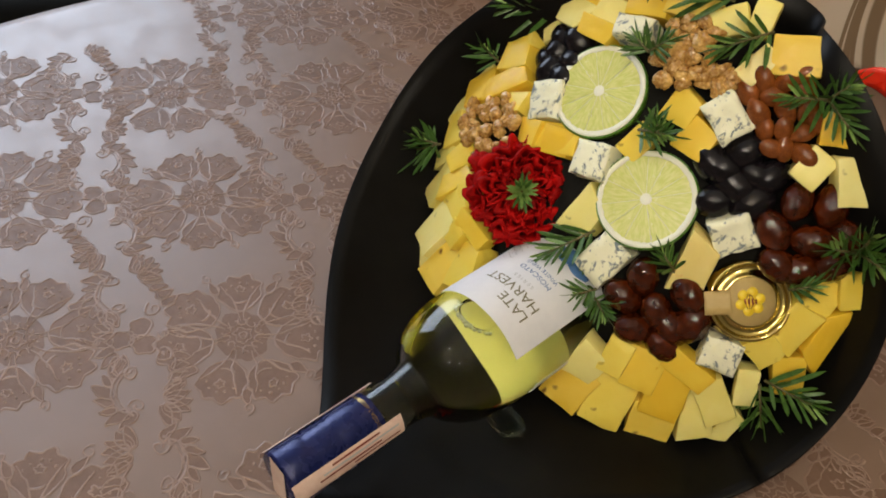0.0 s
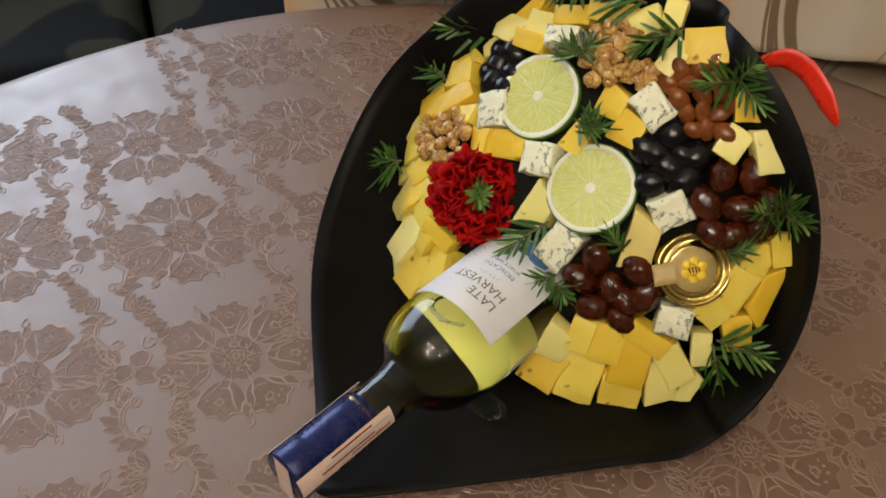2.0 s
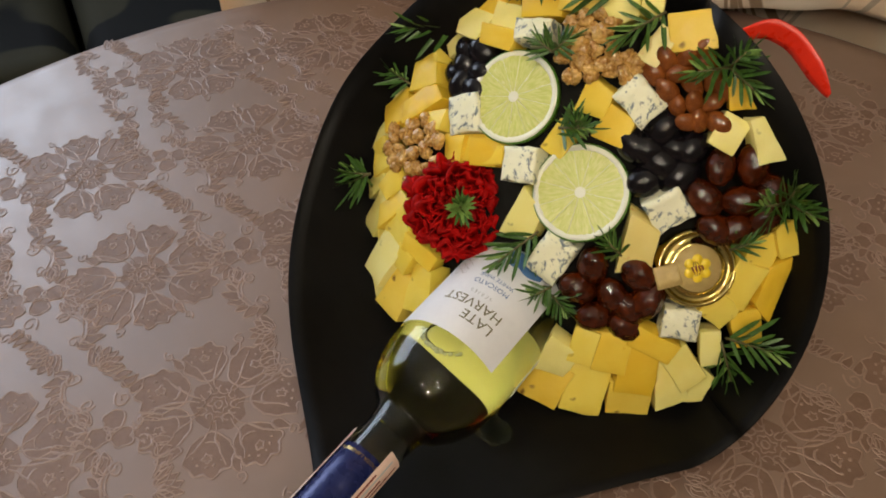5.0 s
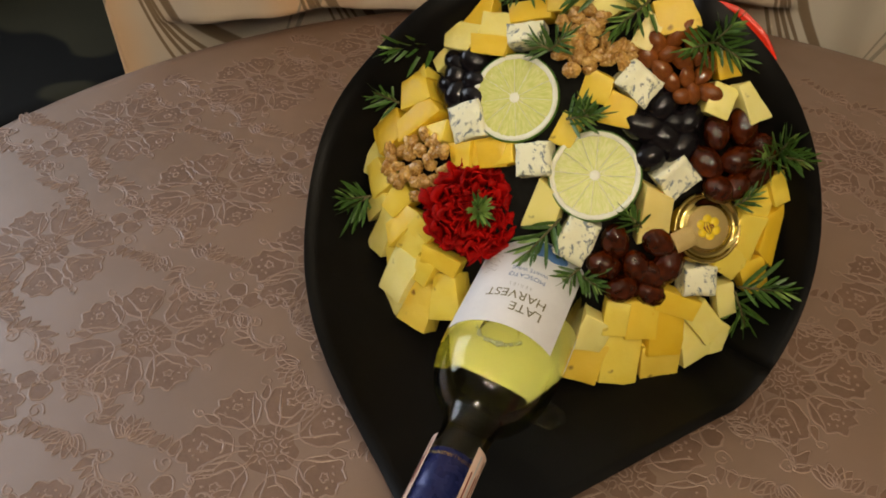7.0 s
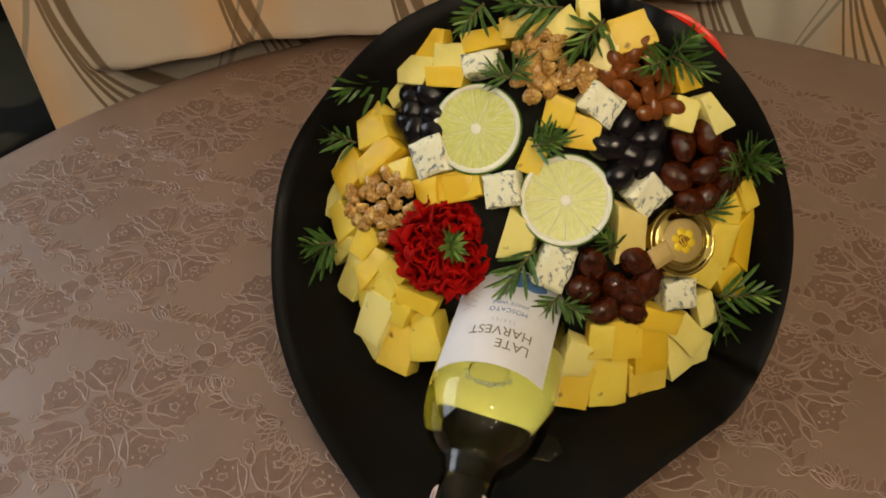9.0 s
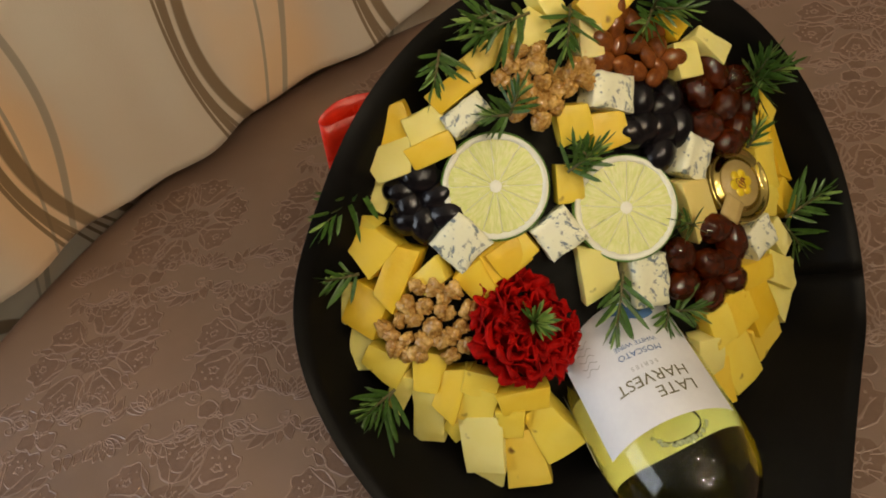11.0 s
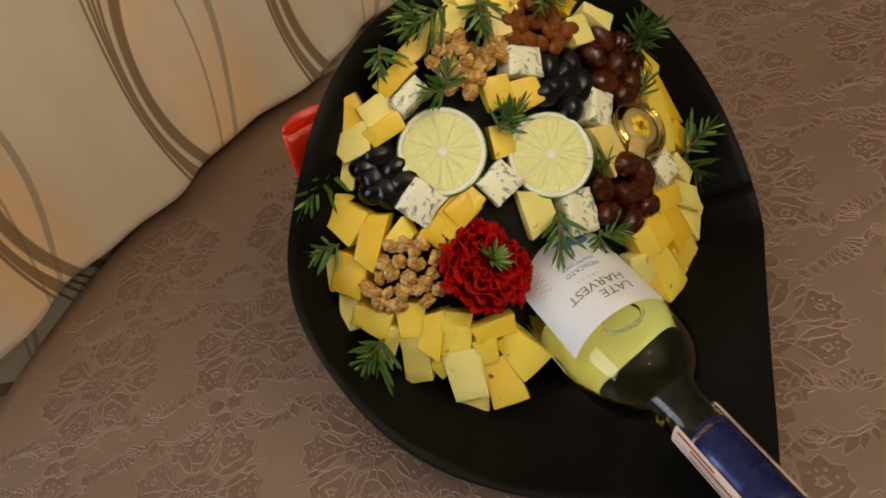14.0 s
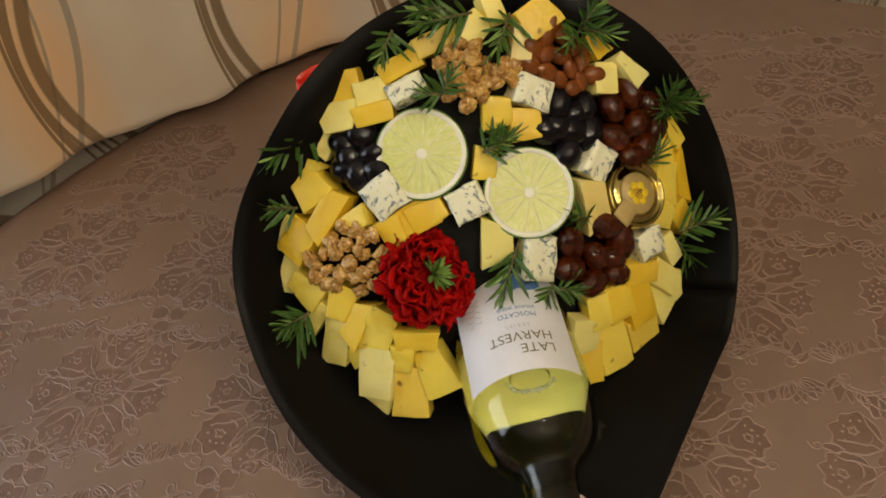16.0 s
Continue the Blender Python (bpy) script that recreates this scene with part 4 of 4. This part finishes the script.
def scatter(name, points, meshes, label, category, group, lift, size=(0.9, 1.1), tilt=20):
    for k, (u, v) in enumerate(points):
        ob = new(name, meshes[k % len(meshes)])
        s = random.uniform(*size)
        ob.matrix_world = head(u, v, lift + random.uniform(-0.001, 0.001), random.uniform(0, 360), random.uniform(-tilt, tilt), random.uniform(-tilt, tilt)) @ Matrix.Diagonal((s, s, s, 1))
        tagged(ob, label, category, group)


def seeds(name, n, material, **shape):
    made = []
    for k in range(n):
        ob = part(name, pebble(seed=3.7 * k + 1, **shape), material)
        made.append(ob.data)
        bpy.data.objects.remove(ob)
    return made


def walnut_bm(seed):
    """A walnut half: two rounded lobes with a groove between them and deep winding furrows."""
    bm = bmesh.new()
    bmesh.ops.create_icosphere(bm, subdivisions=4, radius=1)
    o = Vector((seed, seed * 1.7, seed * 0.3))
    for v in bm.verts:
        q = v.co.copy()
        fold = min(abs(noise.noise(q * 1.7 + o)), 0.30) / 0.30
        fine = min(abs(noise.noise(q * 3.6 - o)), 0.25) / 0.25
        groove = min(1.0, abs(q.y + 0.15 * math.sin(3 * q.x + seed)) / 0.30)
        k = 0.44 + 0.26 * fold ** 0.6 + 0.05 * fine + 0.32 * groove ** 0.8
        v.co = Vector((q.x * 0.0074 * k, q.y * 0.0062 * k * (1 + 0.25 * math.sin(2.2 * q.x + seed)), q.z * 0.0050 * k))
    return bm


walnut_meshes = []
for k in range(5):
    ob = part("walnut_half", walnut_bm(5.1 * k + 2), WALNUT)
    walnut_meshes.append(ob.data)
    bpy.data.objects.remove(ob)
scatter("walnut_half", WALNUTS_A, walnut_meshes, "shelled walnut half, light brown and wrinkled", "walnut", "walnuts by the limes", 0.0018, (0.68, 0.88), 30)
scatter("walnut_half", WALNUTS_B, walnut_meshes, "shelled walnut half, light brown and wrinkled", "walnut", "walnuts by the flower", 0.0018, (0.68, 0.88), 30)
scatter("almond", ALMONDS, seeds("almond", 3, ALMOND, rx=0.0098, ry=0.0068, rz=0.0052, rough=0.04, freq=2.5, point=0.34), "whole brown almond with glossy skin", "almond", "almonds", 0.0, (0.74, 0.88), 24)
scatter("black_olive", OLIVES, seeds("black_olive", 3, OLIVE, rx=0.0118, ry=0.0092, rz=0.0092, rough=0.05, freq=2.0), "whole black olive with glossy skin", "olive", "black olives", -0.006, (0.95, 1.22), 25)
scatter("date", DATES, seeds("date", 4, DATE, rx=0.0122, ry=0.0088, rz=0.0084, rough=0.10, freq=2.6, sub=4), "glossy dark brown wrinkled date", "date", "dates", -0.001, (0.88, 1.1), 24)


# ---------- limes ----------
def lime(place, toward, radius, turn):
    z = (Vector(toward) - Vector(place)).normalized()
    m = z.to_track_quat("Z", "Y").to_matrix().to_4x4() @ pose(0, 0, 0, 0, 0, turn)
    m.translation = place
    ob = empty("lime_half", m, "cut lime half, pale green pulp and green rind", "lime", "lime halves")
    R = radius
    part("rind", spin([(R * 0.30, -0.0045), (R * 0.93, -0.0040), (R * 0.968, 0.0002), (R * 0.985, 0.0), (R, -0.0015)] + [(R * math.cos(a), -0.0015 - 0.0185 * math.sin(a)) for a in (0.3, 0.6, 0.9, 1.2, 1.5)], 64), PEEL, ob)
    part("pith", spin([(R * 0.965, -0.001), (R * 0.96, 0.0004), (R * 0.92, 0.0005), (R * 0.845, 0.0003), (R * 0.84, -0.003)], 64), PITH, ob)
    count = 12
    cuts = [0.0]
    for k in range(count):
        cuts.append(cuts[-1] + random.uniform(0.75, 1.25))
    for k in range(count):
        a0, a1 = (2 * math.pi * c / cuts[-1] for c in (cuts[k], cuts[k + 1]))
        g = 0.00011

        def seg(s, t, a0=a0, a1=a1):
            r = R * (0.085 + (0.862 - 0.085) * s)
            pad = g / r
            a = a0 + pad + (a1 - a0 - 2 * pad) * t
            edge = min(s, 1 - s, 1.6 * t, 1.6 * (1 - t))
            z = 0.0003 + 0.00012 * min(1.0, edge * 9) + 0.00022 * noise.noise((r * 300, a * 9, k))
            return (r * math.cos(a), r * math.sin(a), z)
        part("segment", sheet(seg, 12, 8), PULP, ob)
    part("membrane", spin([(R * 0.88, -0.002), (R * 0.88, 0.00025), (R * 0.12, 0.00025), (R * 0.10, 0.0005), (R * 0.02, 0.0005)], 48), PITH, ob)


lime((-0.036, 0.1165, 0.157), (-0.05, -0.22, 0.47), 0.0285, 10)
lime((0.025, 0.096, 0.1285), (0.06, -0.22, 0.46), 0.0288, 40)

# ---------- honey jar ----------
jz = Vector((0.43, -0.60, 0.675)).normalized()
jx = Vector((-0.68, -0.73, -0.09))
jx = (jx - jx.dot(jz) * jz).normalized()
jm = Matrix((jx, jz.cross(jx), jz)).transposed().to_4x4()
jm.translation = (0.098, 0.108, 0.1005)
jar = empty("honey_jar", jm, "small honey jar with gold metal lid and paper seal", "jar")
JR = 0.0226
part("glass", spin([(JR * 0.9, -0.034), (JR * 0.98, -0.031), (JR * 0.98, -0.012), (JR * 0.9, -0.008)], 40), JAR_GLASS, jar)
part("honey", spin([(JR * 0.8, -0.032), (JR * 0.9, -0.030), (JR * 0.9, -0.010)], 40), HONEY, jar)
lid = part("lid", spin([(JR * 0.97, -0.010), (JR * 1.03, -0.0095), (JR * 1.03, -0.008), (JR, -0.007), (JR, -0.0012), (JR * 0.97, 0.0), (JR * 0.93, 0.0003), (JR * 0.885, -0.0004), (JR * 0.86, -0.0022), (JR * 0.80, -0.0026), (JR * 0.69, -0.0024), (JR * 0.65, -0.0008), (JR * 0.62, -0.0006), (JR * 0.05, -0.0006)], 64), LID, jar, "polished gold metal lid")
part("seal", spin([(JR * 0.60, -0.0004), (JR * 0.60, 0.0), (JR * 0.02, 0.0)], 40), STICKER, lid, "round kraft paper seal")
SA = radians(4)


def seal_tab(s, t):
    x, y = JR * (0.45 + 0.63 * s), (t - 0.5) * JR * 0.58
    z = 0.0004 if s < 0.9 else 0.0004 - 0.004 * (s - 0.9)
    return (x * math.cos(SA) - y * math.sin(SA), x * math.sin(SA) + y * math.cos(SA), z)


thicken(part("seal_tab", sheet(seal_tab, 12, 3), STICKER, lid, "kraft paper tab folded over the rim"), 0.0003, 0.0)
for k in range(6):
    a = radians(60 * k + 20)
    pet = part("print", spin([(0.0030, 0.0006), (0.0029, 0.0009), (0.0005, 0.0009)], 16), YELLOW, lid, "yellow petal print")
    pet.location = (0.0052 * math.cos(a), 0.0052 * math.sin(a), 0)
part("print", spin([(0.0036, 0.0006), (0.0034, 0.0010), (0.0005, 0.0010)], 16), YELLOW, lid)
for k in range(6):
    leg = part("print", box(0.0040, 0.00035, 0.0002), MAROON, lid, "thin dark leg line")
    leg.matrix_local = pose(-0.001 + 0.0016 * (k % 3), 0.0022 if k < 3 else -0.0022, 0.0012, 0, 0, (60 + 25 * (k % 3)) * (1 if k < 3 else -1))
for k in range(4):
    bar = part("print", box(0.0010, 0.0034 - 0.0004 * abs(k - 1.5), 0.0003, (0, 0, 0), 0.0001), MAROON, lid, "small maroon bar")
    bar.matrix_local = pose((k - 1.5) * 0.0019, 0, 0.0012, 0, 0, 10)


# ---------- red flower ----------
fz = Vector((0.46, -0.54, 0.70)).normalized()
fx = (Vector((1, 0, 0)) - fz.x * fz).normalized()
fm = Matrix((fx, fz.cross(fx), fz)).transposed().to_4x4()
fm.translation = head(-0.0600, -0.0385, 0.001).translation + Vector((0.0030, 0.0030, 0.0))
flower = empty("red_flower", fm, "ruffled deep red flower head with a rosemary tuft", "flower")


def ruffle(r0, a0, a1, top, low, flare, seed):
    """A crimped petal edge that stands in soft folds between two angles round the flower's heart."""
    def fn(s, t):
        a = a0 + (a1 - a0) * s
        fold = noise.noise((4.6 * a + seed, seed, 0.8 * t))
        fine = noise.noise((11.0 * a, seed * 2, 1.5 * t))
        grow = 0.35 + 0.65 * t
        r = r0 + flare * t * t + (0.0074 * fold + 0.0013 * fine) * grow
        a += 0.24 * noise.noise((4.0 * a - seed, 3.0, t)) * grow
        z = low + (top - low) * math.sin(1.45 * t) + 0.0006 * fine * t + 0.0026 * noise.noise((3.0 * a, seed, 5.0)) * t
        end = min(1.0, 4 * s, 4 * (1 - s))
        z = low + (z - low) * (0.55 + 0.45 * end)
        roll = max(0.0, t - 0.62) / 0.38
        r += 0.0030 * roll * math.cos(2.5 * s * math.pi + seed)
        z -= 0.0024 * roll * roll
        return (1.12 * r * math.cos(a), 1.12 * r * math.sin(a), z)
    return sheet(fn, 40, 8)


for layer, (count, r0, top, low, flare) in enumerate(((5, 0.0110, 0.0080, -0.006, -0.0006), (6, 0.0135, 0.0098, -0.006, 0.0002), (6, 0.0160, 0.0102, -0.007, 0.0010), (7, 0.0185, 0.0094, -0.008, 0.0020), (7, 0.0207, 0.0076, -0.008, 0.0030), (8, 0.0225, 0.0050, -0.009, 0.0040), (8, 0.0240, 0.0012, -0.010, 0.0050))):
    for k in range(count):
        a0 = 2 * math.pi * (k + 0.37 * layer) / count
        wide = 2 * math.pi / count * 1.45
        ob = part("petal", ruffle(r0, a0, a0 + wide, top + random.uniform(-0.0012, 0.0012), low, flare + random.uniform(-0.0008, 0.0008), 3.1 * layer + 1.7 * k), PETAL, flower)
        thicken(ob, 0.0005, 0.0)
part("calyx", spin([(0.004, -0.014), (0.020, -0.009), (0.023, -0.004), (0.012, -0.0035), (0.002, -0.003)], 24), PETAL, flower)


# ---------- rosemary ----------
def needle_bm(length, width, curl):
    def fn(s, t):
        w = width * min(1.0, 0.45 + 2.4 * s) * (1 - s ** 9)
        x = (t - 0.5) * 2 * w
        return (x, length * s, 0.35 * abs(x) + curl * length * s * s)
    return sheet(fn, 6, 2)


needle_data = []
for k, (l, w, c, mt) in enumerate(((0.023, 0.0015, 0.10, LEAF), (0.020, 0.0014, -0.06, LEAF), (0.027, 0.0014, 0.18, LEAF), (0.019, 0.0014, 0.02, LEAF_PALE))):
    ob = part("leaf", needle_bm(l, w, c), mt)
    needle_data.append(ob.data)
    bpy.data.objects.remove(ob)


def face_point(u, v, lift):
    return HC + u * HU + v * HV + (dome(u, v) + lift) * HN


def sprig(u0, v0, lift0, u1, v1, lift1, count=23, parent=None, rise=0.0):
    """A rosemary tip from its cut end to its point, with narrow leaves all round."""
    a, b = face_point(u0, v0, lift0), face_point(u1, v1, lift1)
    n = head(u0, v0).to_3x3() @ Vector((0, 0, 1))
    d = b - a
    reach = d.length
    stem_len = max(reach * 0.72, 0.008)
    y = (d.normalized() + n * rise).normalized()
    x = y.cross(n).normalized()
    m = Matrix((x, y, x.cross(y))).transposed().to_4x4()
    m.translation = a
    if parent is None:
        ob = empty("rosemary_sprig", m, "fresh green rosemary sprig tucked into the bouquet", "rosemary", "rosemary sprigs")
    else:
        ob = parent
    part("stem", tube([(0, 0, 0), (0, stem_len * 0.5, 0.0006), (0, stem_len, 0)], 0.0009, 6, 0.5), STEM, ob)
    for k in range(count):
        f = k / (count - 1)
        ang = 137.5 * k + random.uniform(-20, 20)
        open_a = 62 - 44 * f + random.uniform(-10, 10)
        s = (1.02 - 0.35 * f) * random.uniform(0.8, 1.1) * min(1.05, 0.42 + reach / 0.065)
        q = Matrix.Translation((0, stem_len * (0.08 + 0.92 * f), 0)) @ pose(0, 0, 0, 0, ang, 0) @ pose(0, 0, 0, 0, 0, open_a) @ Matrix.Diagonal((s, s, s, 1))
        again("leaf", needle_data[3 if k % 5 == 2 else k % 3], ob, q)
    return ob


sprig(-0.111, 0.060, -0.004, -0.145, 0.048, 0.035)
sprig(-0.130, 0.016, 0.002, -0.156, 0.020, 0.016)
sprig(-0.136, -0.050, 0.006, -0.169, -0.079, 0.013)
sprig(-0.137, -0.051, 0.005, -0.162, -0.060, 0.020)
sprig(0.114, 0.036, 0.006, 0.116, 0.052, 0.034)
sprig(0.114, 0.036, 0.006, 0.134, 0.038, 0.034)
sprig(0.114, 0.036, 0.006, 0.102, 0.033, 0.027)
sprig(0.116, -0.051, 0.002, 0.153, -0.045, 0.026)
sprig(0.115, -0.055, 0.000, 0.137, -0.092, -0.002)
sprig(0.018, 0.110, 0.000, -0.000, 0.086, 0.017)
sprig(0.060, 0.094, 0.005, 0.083, 0.085, 0.016)
sprig(0.060, 0.094, 0.005, 0.069, 0.109, 0.026)
sprig(0.060, 0.094, 0.005, 0.043, 0.085, 0.018)
sprig(-0.032, 0.071, 0.006, -0.045, 0.075, 0.010)
sprig(-0.032, 0.071, 0.006, -0.022, 0.085, 0.012)
sprig(0.002, 0.033, 0.002, -0.007, 0.046, 0.010)
sprig(-0.002, -0.027, 0.002, -0.023, -0.063, 0.010)
sprig(0.017, -0.055, 0.002, 0.006, -0.068, 0.010)
sprig(0.047, -0.022, 0.002, 0.035, -0.013, 0.010)
sprig(0.098, 0.001, 0.002, 0.110, 0.013, 0.010)
sprig(0.019, -0.060, 0.002, 0.034, -0.064, 0.010)
sprig(-0.053, 0.112, 0.008, -0.066, 0.093, 0.018)
sprig(-0.006, 0.114, 0.008, -0.046, 0.113, 0.020)
sprig(-0.022, 0.120, 0.010, -0.044, 0.120, 0.022)
sprig(-0.013, 0.033, 0.002, 0.009, 0.042, 0.010)
# the tuft in the flower
part("tuft_stem", tube([(0, 0, 0), (0, 0, 0.008)], 0.001, 6, 0.6), STEM, flower)
for k in range(34):
    s = random.uniform(0.52, 0.82)
    again("leaf", needle_data[3 if k % 4 else 1], flower, Matrix.Translation((0, 0, 0.004)) @ pose(0, 0, 0, 0, 0, 137.5 * k) @ pose(0, 0, 0, random.uniform(20, 75), 0, 0) @ Matrix.Diagonal((s, s, s, 1)))
